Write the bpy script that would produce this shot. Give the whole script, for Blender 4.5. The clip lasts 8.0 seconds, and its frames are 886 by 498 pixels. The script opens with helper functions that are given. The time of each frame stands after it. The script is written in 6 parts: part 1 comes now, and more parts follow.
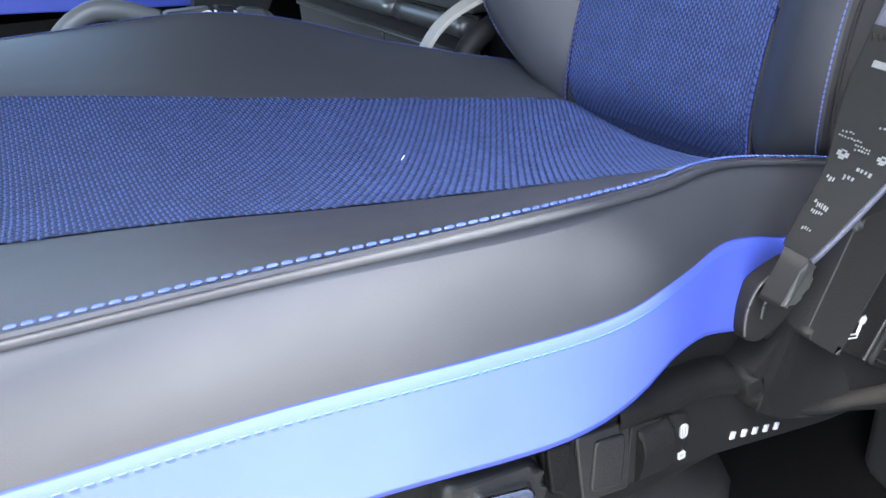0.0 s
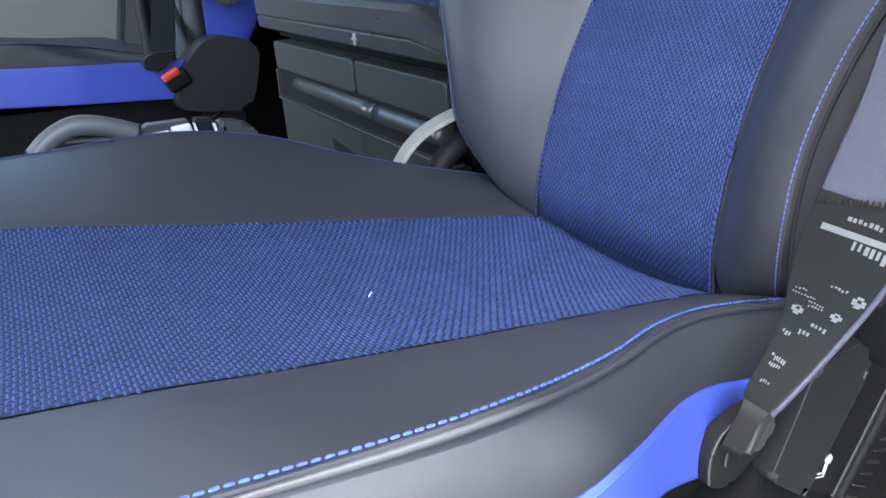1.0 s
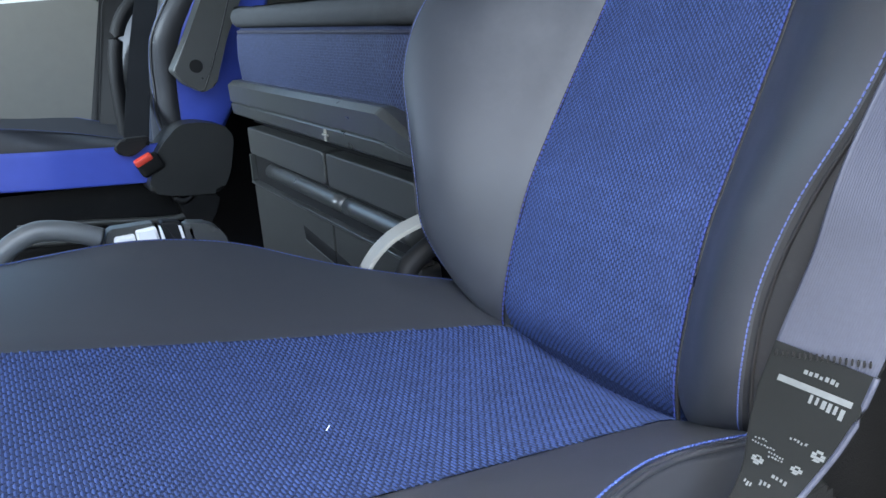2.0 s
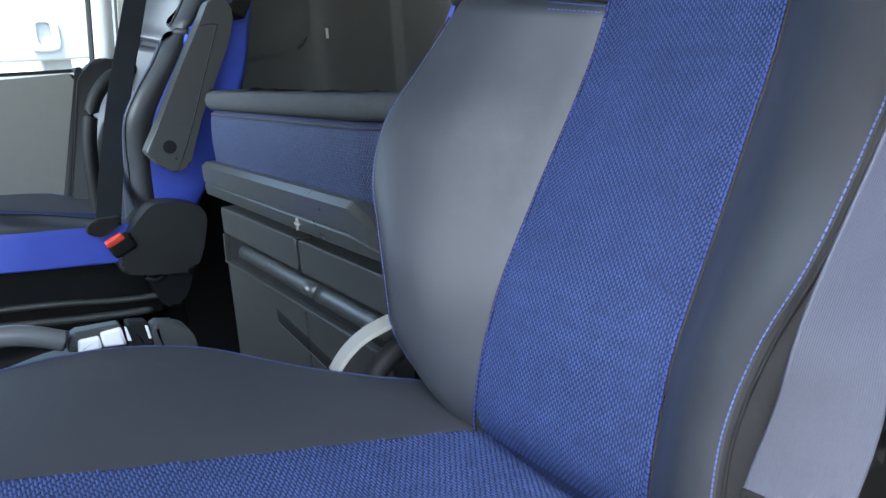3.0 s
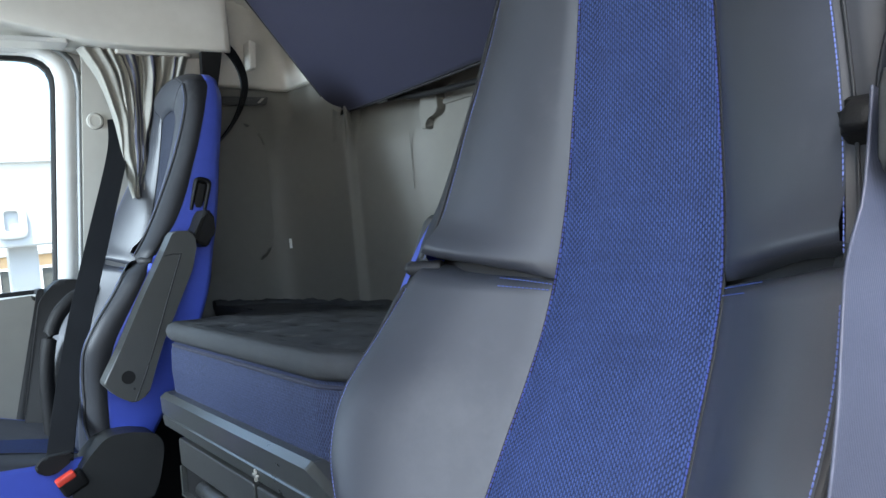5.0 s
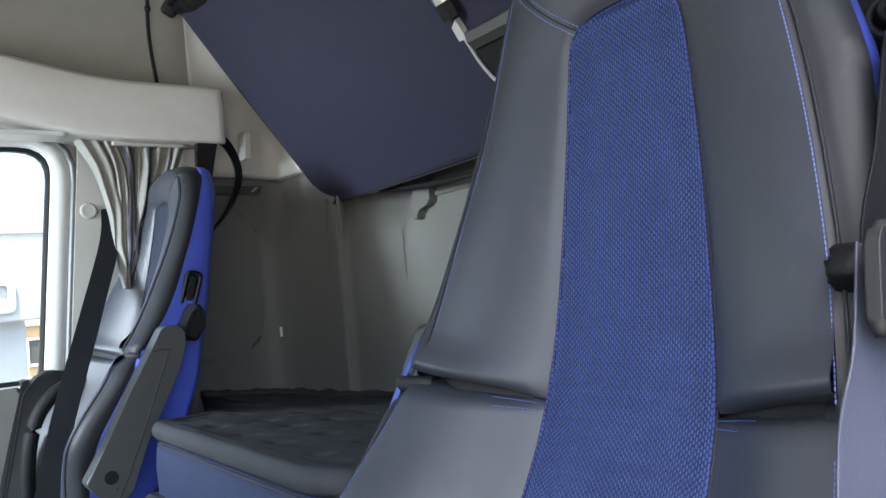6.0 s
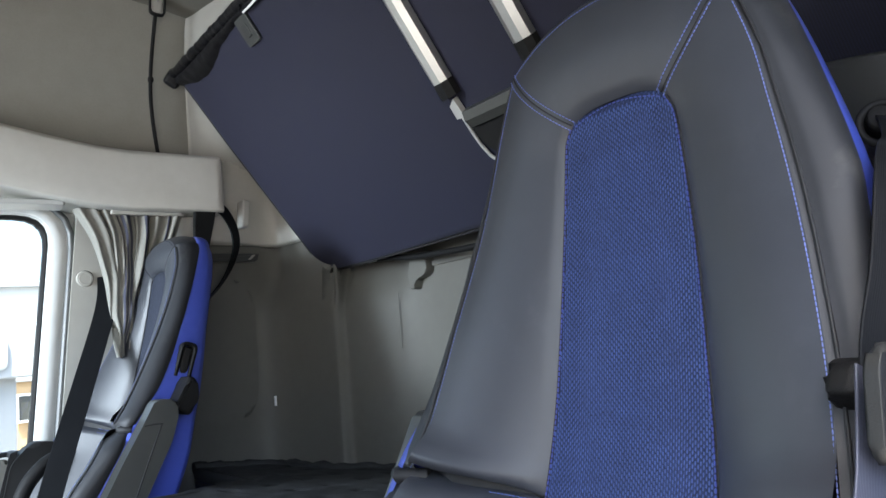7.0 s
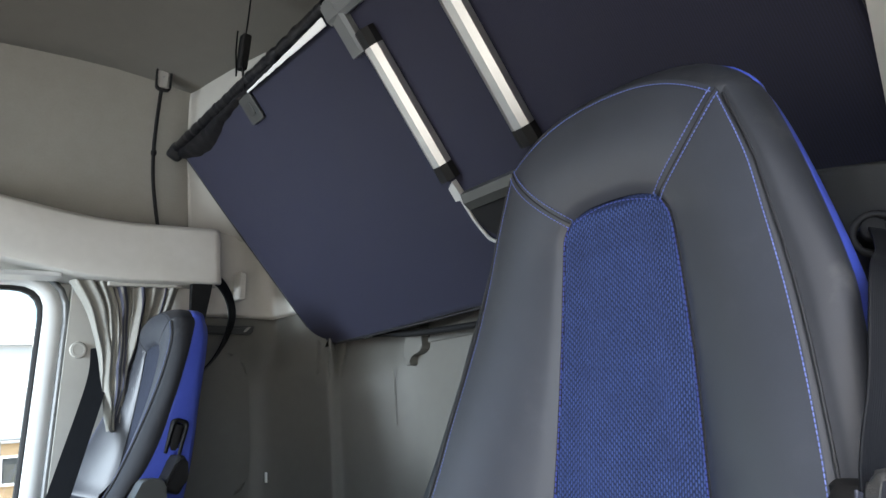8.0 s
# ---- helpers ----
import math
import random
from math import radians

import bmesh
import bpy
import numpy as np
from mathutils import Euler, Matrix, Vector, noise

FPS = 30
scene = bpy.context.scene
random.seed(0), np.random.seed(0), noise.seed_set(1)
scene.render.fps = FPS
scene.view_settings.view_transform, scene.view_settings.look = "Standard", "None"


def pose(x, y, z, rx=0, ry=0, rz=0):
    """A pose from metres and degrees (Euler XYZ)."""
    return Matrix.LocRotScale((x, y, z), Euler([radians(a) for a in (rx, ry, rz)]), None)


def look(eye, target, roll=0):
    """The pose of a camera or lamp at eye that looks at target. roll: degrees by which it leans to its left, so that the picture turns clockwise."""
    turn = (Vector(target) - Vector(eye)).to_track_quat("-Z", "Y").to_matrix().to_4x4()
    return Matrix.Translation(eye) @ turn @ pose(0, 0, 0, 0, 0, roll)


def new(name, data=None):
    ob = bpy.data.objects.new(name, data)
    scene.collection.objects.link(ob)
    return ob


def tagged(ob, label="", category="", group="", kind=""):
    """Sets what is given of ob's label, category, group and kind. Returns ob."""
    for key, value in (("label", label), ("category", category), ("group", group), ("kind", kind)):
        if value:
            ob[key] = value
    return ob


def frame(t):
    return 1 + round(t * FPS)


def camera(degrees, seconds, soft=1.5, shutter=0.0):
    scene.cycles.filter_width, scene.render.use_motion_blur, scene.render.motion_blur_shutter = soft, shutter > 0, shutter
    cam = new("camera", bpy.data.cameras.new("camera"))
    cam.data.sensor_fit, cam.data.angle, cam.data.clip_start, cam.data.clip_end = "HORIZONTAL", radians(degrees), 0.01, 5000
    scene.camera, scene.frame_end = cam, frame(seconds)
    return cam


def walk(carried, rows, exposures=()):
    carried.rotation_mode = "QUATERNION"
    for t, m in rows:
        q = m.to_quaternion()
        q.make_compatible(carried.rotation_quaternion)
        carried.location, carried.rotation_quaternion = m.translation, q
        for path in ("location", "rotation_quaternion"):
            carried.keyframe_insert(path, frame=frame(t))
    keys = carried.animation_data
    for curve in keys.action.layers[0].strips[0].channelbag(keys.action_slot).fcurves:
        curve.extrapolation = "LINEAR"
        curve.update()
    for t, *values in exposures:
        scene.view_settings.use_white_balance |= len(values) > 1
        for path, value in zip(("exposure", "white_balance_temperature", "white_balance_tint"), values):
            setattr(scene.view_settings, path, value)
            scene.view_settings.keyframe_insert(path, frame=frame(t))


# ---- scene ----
cam = camera(59.6, 8.0)
PATH = [
    (0, (0.0881, 0.1322, 0.7293), (0.9911, 1.9735, -0.3109), -5.14),
    (0.5, (0.0984, 0.1351, 0.748), (1.0434, 2.0004, -0.2087), -4.79),
    (1, (0.1102, 0.1385, 0.7719), (1.0994, 2.0258, -0.0952), -4.51),
    (1.5, (0.1237, 0.1433, 0.7931), (1.1624, 2.0465, 0.0189), -4.1),
    (3, (0.153, 0.1564, 0.8564), (1.3167, 2.0596, 0.2998), -3.8),
    (3.5, (0.1667, 0.1575, 0.8851), (1.3708, 2.0677, 0.4504), -4),
    (4, (0.1713, 0.153, 0.9139), (1.4237, 2.0585, 0.608), -4.4),
    (4.5, (0.1713, 0.1518, 0.938), (1.4593, 2.0458, 0.7391), -5.1),
    (6, (0.1759, 0.1483, 1.0059), (1.5214, 2.0102, 1.1243), -5.2),
    (6.5, (0.1759, 0.146, 1.0254), (1.5318, 1.9918, 1.2301), -5.2),
    (7, (0.1759, 0.1449, 1.0404), (1.5329, 1.9803, 1.3221), -4.9),
    (7.5, (0.1713, 0.1414, 1.0565), (1.5329, 1.9573, 1.436), -4.5),
    (8, (0.1702, 0.138, 1.0691), (1.5306, 1.932, 1.5372), -4.1),
]
walk(cam, [(t, look(eye, target, roll)) for t, eye, target, roll in PATH], [(0.0, 3.58, 6040, 5), (1.5, 3.50, 5940, 2), (4.5, 3.60, 5970, 1), (6.0, 3.48, 6210, 5), (8.0, 3.44, 6220, 5)])

# ---- light ----
SUN_UP, SUN_TURN = radians(68), radians(-123)
world = bpy.data.worlds.new("sky")
scene.world = world
world.use_nodes = True
wn = world.node_tree
sky = wn.nodes.new("ShaderNodeTexSky")
sky.sky_type, sky.sun_disc, sky.sun_elevation, sky.sun_rotation = "NISHITA", False, SUN_UP, SUN_TURN
sky.air_density, sky.dust_density = 1.0, 6.0
back = wn.nodes["Background"]
back.inputs["Strength"].default_value = 0.13
wn.links.new(sky.outputs[0], back.inputs[0])
sun = new("sun", bpy.data.lights.new("sun", "SUN"))
sun.data.energy, sun.data.angle, sun.data.color = 5.0, radians(0.6), (1.0, 0.88, 0.75)
sun_way = Vector((math.sin(SUN_TURN) * math.cos(SUN_UP), math.cos(SUN_TURN) * math.cos(SUN_UP), math.sin(SUN_UP)))
sun.matrix_world = look(sun_way * 30, (0, 0, 0))
# added fill lamp for the passenger seat, in place of sky light through the windscreen
glow = new("passenger_fill", bpy.data.lights.new("passenger_fill", "AREA"))
glow.data.shape, glow.data.size, glow.data.size_y = "RECTANGLE", 0.45, 0.50
glow.data.energy, glow.data.color, glow.data.spread = 1.15, (0.82, 0.90, 1.0), radians(70)
glow.matrix_world = look((-1.12, 1.70, 1.30), (0.6, 1.98, 0.98))


# ---- materials ----
def mat(name, colour, rough=0.5, metal=0.0, vary=0.15, scale=40, bump=0.0, bump_scale=400, rough_vary=0.08, sheen=0.0, spec=0.5, stain=None, coat=0.0):
    """A surface with variation at two scales, fine relief and uneven gloss."""
    m = bpy.data.materials.new(name)
    m.use_nodes = True
    nt = m.node_tree
    b = nt.nodes["Principled BSDF"]
    b.inputs["Metallic"].default_value = metal
    b.inputs["Sheen Weight"].default_value = sheen
    b.inputs["Specular IOR Level"].default_value = spec
    b.inputs["Coat Weight"].default_value = coat
    tc = nt.nodes.new("ShaderNodeTexCoord")
    big = nt.nodes.new("ShaderNodeTexNoise")
    big.inputs["Scale"].default_value, big.inputs["Detail"].default_value = scale * 0.12, 3
    fine = nt.nodes.new("ShaderNodeTexNoise")
    fine.inputs["Scale"].default_value, fine.inputs["Detail"].default_value = scale, 5
    for n in (big, fine):
        nt.links.new(tc.outputs["Object"], n.inputs["Vector"])
    mixf = nt.nodes.new("ShaderNodeMath")
    mixf.operation = "MULTIPLY_ADD"
    nt.links.new(fine.outputs["Fac"], mixf.inputs[0])
    mixf.inputs[1].default_value = 0.5
    half = nt.nodes.new("ShaderNodeMath")
    half.operation = "MULTIPLY"
    nt.links.new(big.outputs["Fac"], half.inputs[0])
    half.inputs[1].default_value = 0.5
    nt.links.new(half.outputs[0], mixf.inputs[2])
    ramp = nt.nodes.new("ShaderNodeValToRGB")
    c = colour
    ramp.color_ramp.elements[0].position, ramp.color_ramp.elements[1].position = 0.3, 0.7
    ramp.color_ramp.elements[0].color = (c[0] * (1 - vary), c[1] * (1 - vary), c[2] * (1 - vary), 1)
    ramp.color_ramp.elements[1].color = (c[0] * (1 + vary), c[1] * (1 + vary), c[2] * (1 + vary), 1)
    nt.links.new(mixf.outputs[0], ramp.inputs[0])
    out = ramp.outputs[0]
    if stain:
        st = nt.nodes.new("ShaderNodeTexNoise")
        st.inputs["Scale"].default_value, st.inputs["Detail"].default_value, st.inputs["Roughness"].default_value = stain[1], 6, 0.7
        nt.links.new(tc.outputs["Object"], st.inputs["Vector"])
        sr = nt.nodes.new("ShaderNodeMapRange")
        sr.inputs["From Min"].default_value, sr.inputs["From Max"].default_value = 0.56, 0.72
        sr.inputs["To Max"].default_value = stain[2]
        nt.links.new(st.outputs["Fac"], sr.inputs["Value"])
        mx = nt.nodes.new("ShaderNodeMix")
        mx.data_type = "RGBA"
        mx.inputs["B"].default_value = (*stain[0], 1)
        nt.links.new(sr.outputs[0], mx.inputs["Factor"])
        nt.links.new(out, mx.inputs["A"])
        out = mx.outputs["Result"]
    nt.links.new(out, b.inputs["Base Color"])
    rr = nt.nodes.new("ShaderNodeMapRange")
    rr.inputs["To Min"].default_value, rr.inputs["To Max"].default_value = rough - rough_vary, rough + rough_vary
    nt.links.new(mixf.outputs[0], rr.inputs["Value"])
    nt.links.new(rr.outputs[0], b.inputs["Roughness"])
    if bump:
        rel = nt.nodes.new("ShaderNodeTexNoise")
        rel.inputs["Scale"].default_value, rel.inputs["Detail"].default_value = bump_scale, 4
        nt.links.new(tc.outputs["Object"], rel.inputs["Vector"])
        bp = nt.nodes.new("ShaderNodeBump")
        bp.inputs["Strength"].default_value, bp.inputs["Distance"].default_value = bump, 0.001
        nt.links.new(rel.outputs["Fac"], bp.inputs["Height"])
        nt.links.new(bp.outputs[0], b.inputs["Normal"])
    return m


def weave(name, yarn, gap, length, width, rough=0.7, joint=(-0.5, 0.35), depth=0.0006, turned=True, across=(0.1, 0.9), uneven=0.0):
    """Woven cloth: staggered raised floats over a darker ground, laid out in metres by the mesh's own UVs."""
    m = bpy.data.materials.new(name)
    m.use_nodes = True
    nt = m.node_tree
    b = nt.nodes["Principled BSDF"]
    b.inputs["Roughness"].default_value = rough
    b.inputs["Specular IOR Level"].default_value = 0.25
    uv = nt.nodes.new("ShaderNodeUVMap")
    mp = nt.nodes.new("ShaderNodeMapping")
    mp.inputs["Rotation"].default_value = (0, 0, radians(90) if turned else 0)
    nt.links.new(uv.outputs[0], mp.inputs["Vector"])
    wob = nt.nodes.new("ShaderNodeTexNoise")
    wob.inputs["Scale"].default_value = 60
    nt.links.new(uv.outputs[0], wob.inputs["Vector"])
    add = nt.nodes.new("ShaderNodeMixRGB")
    add.blend_type = "ADD"
    add.inputs[0].default_value = 0.0007
    nt.links.new(mp.outputs[0], add.inputs[1])
    nt.links.new(wob.outputs["Color"], add.inputs[2])
    xyz = nt.nodes.new("ShaderNodeSeparateXYZ")
    nt.links.new(add.outputs[0], xyz.inputs[0])

    def step(op, a, b=None):
        n = nt.nodes.new("ShaderNodeMath")
        n.operation = op
        for k, v in ((0, a), (1, b)):
            if isinstance(v, (int, float)):
                n.inputs[k].default_value = v
            elif v is not None:
                nt.links.new(v, n.inputs[k])
        return n.outputs[0]
    ca = step("COSINE", step("MULTIPLY", xyz.outputs[0], 2 * math.pi / length))
    cb = step("COSINE", step("MULTIPLY", xyz.outputs[1], math.pi / width))
    def ramp(value, lo, hi):
        n = nt.nodes.new("ShaderNodeMapRange")
        n.interpolation_type = "SMOOTHSTEP"
        n.inputs["From Min"].default_value, n.inputs["From Max"].default_value = lo, hi
        nt.links.new(value, n.inputs["Value"])
        return n.outputs[0]
    lobe = step("MULTIPLY", ramp(step("ABSOLUTE", cb), *across), ramp(step("MULTIPLY", ca, step("SIGN", cb)), *joint))
    br = nt.nodes.new("ShaderNodeMixRGB")
    br.inputs[1].default_value, br.inputs[2].default_value = (*gap, 1), (*yarn, 1)
    nt.links.new(lobe, br.inputs[0])
    blot = nt.nodes.new("ShaderNodeTexNoise")
    blot.inputs["Scale"].default_value, blot.inputs["Detail"].default_value = 14, 4
    nt.links.new(uv.outputs[0], blot.inputs["Vector"])
    rng = nt.nodes.new("ShaderNodeMapRange")
    rng.inputs["To Min"].default_value, rng.inputs["To Max"].default_value = 0.75, 1.25
    nt.links.new(blot.outputs["Fac"], rng.inputs["Value"])
    mul = nt.nodes.new("ShaderNodeMixRGB")
    mul.blend_type = "MULTIPLY"
    mul.inputs[0].default_value = 1
    nt.links.new(br.outputs["Color"], mul.inputs[1])
    nt.links.new(rng.outputs[0], mul.inputs[2])
    # single yarns lie higher or lower and catch the light differently
    fine = nt.nodes.new("ShaderNodeTexNoise")
    fine.inputs["Scale"].default_value, fine.inputs["Detail"].default_value = 330, 3
    nt.links.new(uv.outputs[0], fine.inputs["Vector"])
    rng2 = nt.nodes.new("ShaderNodeMapRange")
    rng2.inputs["From Min"].default_value, rng2.inputs["From Max"].default_value = 0.3, 0.7
    rng2.inputs["To Min"].default_value, rng2.inputs["To Max"].default_value = 1 - uneven, 1 + uneven
    nt.links.new(fine.outputs["Fac"], rng2.inputs["Value"])
    mul2 = nt.nodes.new("ShaderNodeMixRGB")
    mul2.blend_type = "MULTIPLY"
    mul2.inputs[0].default_value = 1
    nt.links.new(mul.outputs[0], mul2.inputs[1])
    nt.links.new(rng2.outputs[0], mul2.inputs[2])
    nt.links.new(mul2.outputs[0], b.inputs["Base Color"])
    bp = nt.nodes.new("ShaderNodeBump")
    bp.inputs["Strength"].default_value, bp.inputs["Distance"].default_value = 0.9, depth
    nt.links.new(lobe, bp.inputs["Height"])
    nt.links.new(bp.outputs[0], b.inputs["Normal"])
    return m


LEATHER = mat("grained charcoal leather", (0.0345, 0.0375, 0.0465), 0.43, vary=0.10, bump=0.15, bump_scale=1400, spec=0.48, stain=((0.09, 0.09, 0.092), 5, 0.25))
# darker copy of the leather: the backrest flanks' shade is in its colour
LEATHER_SHADED = mat("smooth leather darkened as shade", (0.022, 0.023, 0.027), 0.52, vary=0.12, bump=0.08, bump_scale=1400, spec=0.3, stain=((0.11, 0.105, 0.10), 9, 0.3))
BLUE_LEATHER = mat("bright blue leather", (0.066, 0.100, 0.50), 0.45, vary=0.06, bump=0.06, bump_scale=1400, spec=0.45)
FABRIC = weave("blue woven seat cloth", (0.024, 0.037, 0.104), (0.015, 0.024, 0.071), 0.0053, 0.00265, joint=(-0.35, 0.5), depth=0.0006, uneven=0.3)
YARN = mat("blue yarn", (0.046, 0.073, 0.200), 0.65, vary=0.30, scale=420, spec=0.25, rough_vary=0.1)
MESH_CLOTH = weave("navy spacer mesh", (0.046, 0.058, 0.118), (0.018, 0.023, 0.052), 0.0040, 0.0022, joint=(-0.7, 0.2), depth=0.0007, uneven=0.35)
# the same blue cloth, with window glare on the passenger seat greyed in
FABRIC_GLARE = weave("blue seat cloth greyed by glare", (0.060, 0.070, 0.105), (0.012, 0.015, 0.027), 0.0054, 0.0024, joint=(-0.75, 0.35), depth=0.0016, uneven=0.45)
THREAD_DARK = mat("dark blue thread", (0.040, 0.058, 0.27), 0.6, vary=0.2, scale=300)
THREAD_SOFT = mat("matching blue thread", (0.04, 0.13, 0.60), 0.6, vary=0.1, scale=300)
THREAD = mat("blue thread", (0.110, 0.145, 0.39), 0.6, vary=0.2, scale=300)
THREAD_SEAT = mat("mid blue thread", (0.055, 0.088, 0.30), 0.65, vary=0.2, scale=300)
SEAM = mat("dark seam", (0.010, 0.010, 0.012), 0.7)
PLASTIC = mat("black grained plastic", (0.0072, 0.0072, 0.0075), 0.58, vary=0.2, bump=0.4, bump_scale=900, spec=0.15, stain=((0.018, 0.0175, 0.017), 14, 0.4))
PLASTIC_DARK = mat("dark satin plastic", (0.014, 0.0145, 0.0145), 0.48, vary=0.12, bump=0.3, bump_scale=900, spec=0.4)
PLASTIC_GREY = mat("charcoal moulded plastic", (0.036, 0.037, 0.036), 0.45, vary=0.1, bump=0.3, bump_scale=900)
PLASTIC_SATIN = mat("satin charcoal trim", (0.045, 0.047, 0.046), 0.30, vary=0.08, bump=0.1, bump_scale=900, spec=0.65)
PLASTIC_MID = mat("mid grey plastic", (0.047, 0.049, 0.047), 0.42, vary=0.08, bump=0.2, bump_scale=900)
# plain white for marks and lint, also painted in for glints on shiny parts
WHITE_AND_GLINT = mat("white for marks and glints", (0.85, 0.85, 0.84), 0.35, vary=0.02)
HOOK = mat("grey beige plastic", (0.28, 0.27, 0.24), 0.5, vary=0.05)
PALE_GREY = mat("pale grey plastic", (0.42, 0.42, 0.41), 0.45, vary=0.05)
CREAM = mat("cream moulded trim", (0.50, 0.49, 0.455), 0.55, vary=0.05, bump=0.25, bump_scale=700, stain=((0.40, 0.38, 0.33), 3, 0.3))
TAUPE = mat("taupe moulded lining", (0.128, 0.125, 0.112), 0.6, vary=0.07, bump=0.3, bump_scale=700, stain=((0.13, 0.122, 0.107), 3, 0.4))
# roof colour held darker than the side lining for the dimmer light overhead
ROOF_CLOTH = mat("grey beige roof lining, dimmed", (0.150, 0.145, 0.128), 0.85, vary=0.06, scale=200, bump=0.5, bump_scale=1200)
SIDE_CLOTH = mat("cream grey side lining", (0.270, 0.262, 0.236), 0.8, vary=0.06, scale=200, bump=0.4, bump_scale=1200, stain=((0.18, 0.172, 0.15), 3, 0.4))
# darker copy of the cream trim, with shade put into its colour
CREAM_SHADED = mat("cream trim toned down as shade", (0.36, 0.352, 0.322), 0.6, vary=0.05, bump=0.25, bump_scale=700)
CARPET = mat("black floor mat", (0.006, 0.006, 0.0065), 0.85, vary=0.3, scale=120, bump=0.5, bump_scale=500, spec=0.15)
NAVY = mat("dark navy bunk cloth", (0.0076, 0.0083, 0.0268), 0.75, vary=0.12, scale=160, bump=0.5, bump_scale=1500, sheen=0.05)
ribs = NAVY.node_tree.nodes.new("ShaderNodeTexWave")
ribs.wave_type, ribs.bands_direction = "BANDS", "Y"
ribs.inputs["Scale"].default_value, ribs.inputs["Distortion"].default_value, ribs.inputs["Detail"].default_value = 84, 1.2, 2
rib_place = NAVY.node_tree.nodes.new("ShaderNodeTexCoord")
NAVY.node_tree.links.new(rib_place.outputs["Object"], ribs.inputs["Vector"])
rib_tone = NAVY.node_tree.nodes.new("ShaderNodeMixRGB")
rib_tone.inputs[1].default_value, rib_tone.inputs[2].default_value = (0.72, 0.72, 0.72, 1), (1.28, 1.28, 1.28, 1)
NAVY.node_tree.links.new(ribs.outputs["Fac"], rib_tone.inputs[0])
rib_mix = NAVY.node_tree.nodes.new("ShaderNodeMixRGB")
rib_mix.blend_type = "MULTIPLY"
rib_mix.inputs[0].default_value = 1
navy_base = NAVY.node_tree.nodes["Principled BSDF"].inputs["Base Color"]
NAVY.node_tree.links.new(navy_base.links[0].from_socket, rib_mix.inputs[1])
NAVY.node_tree.links.new(rib_tone.outputs[0], rib_mix.inputs[2])
NAVY.node_tree.links.new(rib_mix.outputs[0], navy_base)
QUILT = mat("black quilted topper", (0.036, 0.038, 0.041), 0.8, vary=0.2, scale=90, bump=0.6, bump_scale=700, spec=0.3)
PRINT = mat("faded white print", (0.095, 0.104, 0.110), 0.7, vary=0.2, scale=300)
GRIP_GREY = mat("satin grey plastic", (0.11, 0.115, 0.115), 0.4, vary=0.05)
STRAP = weave("black belt webbing", (0.0075, 0.008, 0.0095), (0.0065, 0.007, 0.008), 0.06, 0.0014, rough=0.42, joint=(-3, -2), depth=0.0001)
STRAP.node_tree.nodes["Principled BSDF"].inputs["Specular IOR Level"].default_value = 0.08
STRAP_GREY = weave("grey belt webbing", (0.050, 0.055, 0.080), (0.046, 0.051, 0.074), 0.08, 0.0012, rough=0.38, joint=(-3, -2), depth=0.0001, uneven=0.05)
CURTAIN = mat("beige grey curtain cloth", (0.22, 0.215, 0.193), 0.85, vary=0.1, scale=150, bump=0.3, bump_scale=1500)
CURTAIN_DARK = mat("dark curtain stripe", (0.045, 0.047, 0.07), 0.85, vary=0.1, scale=150)
ALU = mat("brushed aluminium", (0.50, 0.50, 0.49), 0.42, metal=0.9, vary=0.04, scale=200)
CHROME = mat("chrome", (0.85, 0.85, 0.86), 0.16, metal=1.0, vary=0.02)
RED = mat("red release button", (0.55, 0.05, 0.03), 0.35)
WHITE = mat("white print", (0.34, 0.35, 0.37), 0.5, vary=0.05)
NET = mat("black shiny net", (0.005, 0.005, 0.0065), 0.42, vary=0.3, bump=1.0, bump_scale=260, spec=0.35)
LABEL = mat("black woven label", (0.0060, 0.0068, 0.0072), 0.7, vary=0.2, spec=0.15)
RUBBER = mat("black rubber", (0.010, 0.010, 0.0105), 0.62, spec=0.2)
FRAME_GREY = mat("pale grey window surround", (0.58, 0.59, 0.58), 0.5, vary=0.05)
ASPHALT = mat("pale worn asphalt", (0.125, 0.123, 0.120), 0.9, vary=0.2, scale=3, bump=0.5, bump_scale=60)
WALL_PALE = mat("pale hall cladding", (0.50, 0.51, 0.53), 0.6, vary=0.04, scale=4)
WALL_BROWN = mat("ochre rendered wall", (0.40, 0.27, 0.15), 0.8, vary=0.1, scale=6)
SIGN_GREY = mat("grey sign panel", (0.30, 0.31, 0.33), 0.5, vary=0.05, scale=5)
TEAL = mat("teal banner", (0.25, 0.50, 0.52), 0.6, vary=0.05, scale=5)
CAB_PAINT = mat("dark cab paint", (0.03, 0.05, 0.12), 0.3, vary=0.05, coat=0.5)

GLASS = bpy.data.materials.new("window glass")
GLASS.use_nodes = True
gn = GLASS.node_tree
gt, gg, gm = gn.nodes.new("ShaderNodeBsdfTransparent"), gn.nodes.new("ShaderNodeBsdfGlossy"), gn.nodes.new("ShaderNodeMixShader")
gf = gn.nodes.new("ShaderNodeFresnel")
gf.inputs["IOR"].default_value = 1.45
gg.inputs["Roughness"].default_value = 0.02
gt.inputs["Color"].default_value = (0.78, 0.82, 0.82, 1)
gn.links.new(gf.outputs[0], gm.inputs[0])
gn.links.new(gt.outputs[0], gm.inputs[1])
gn.links.new(gg.outputs[0], gm.inputs[2])
gn.links.new(gm.outputs[0], gn.nodes["Material Output"].inputs[0])


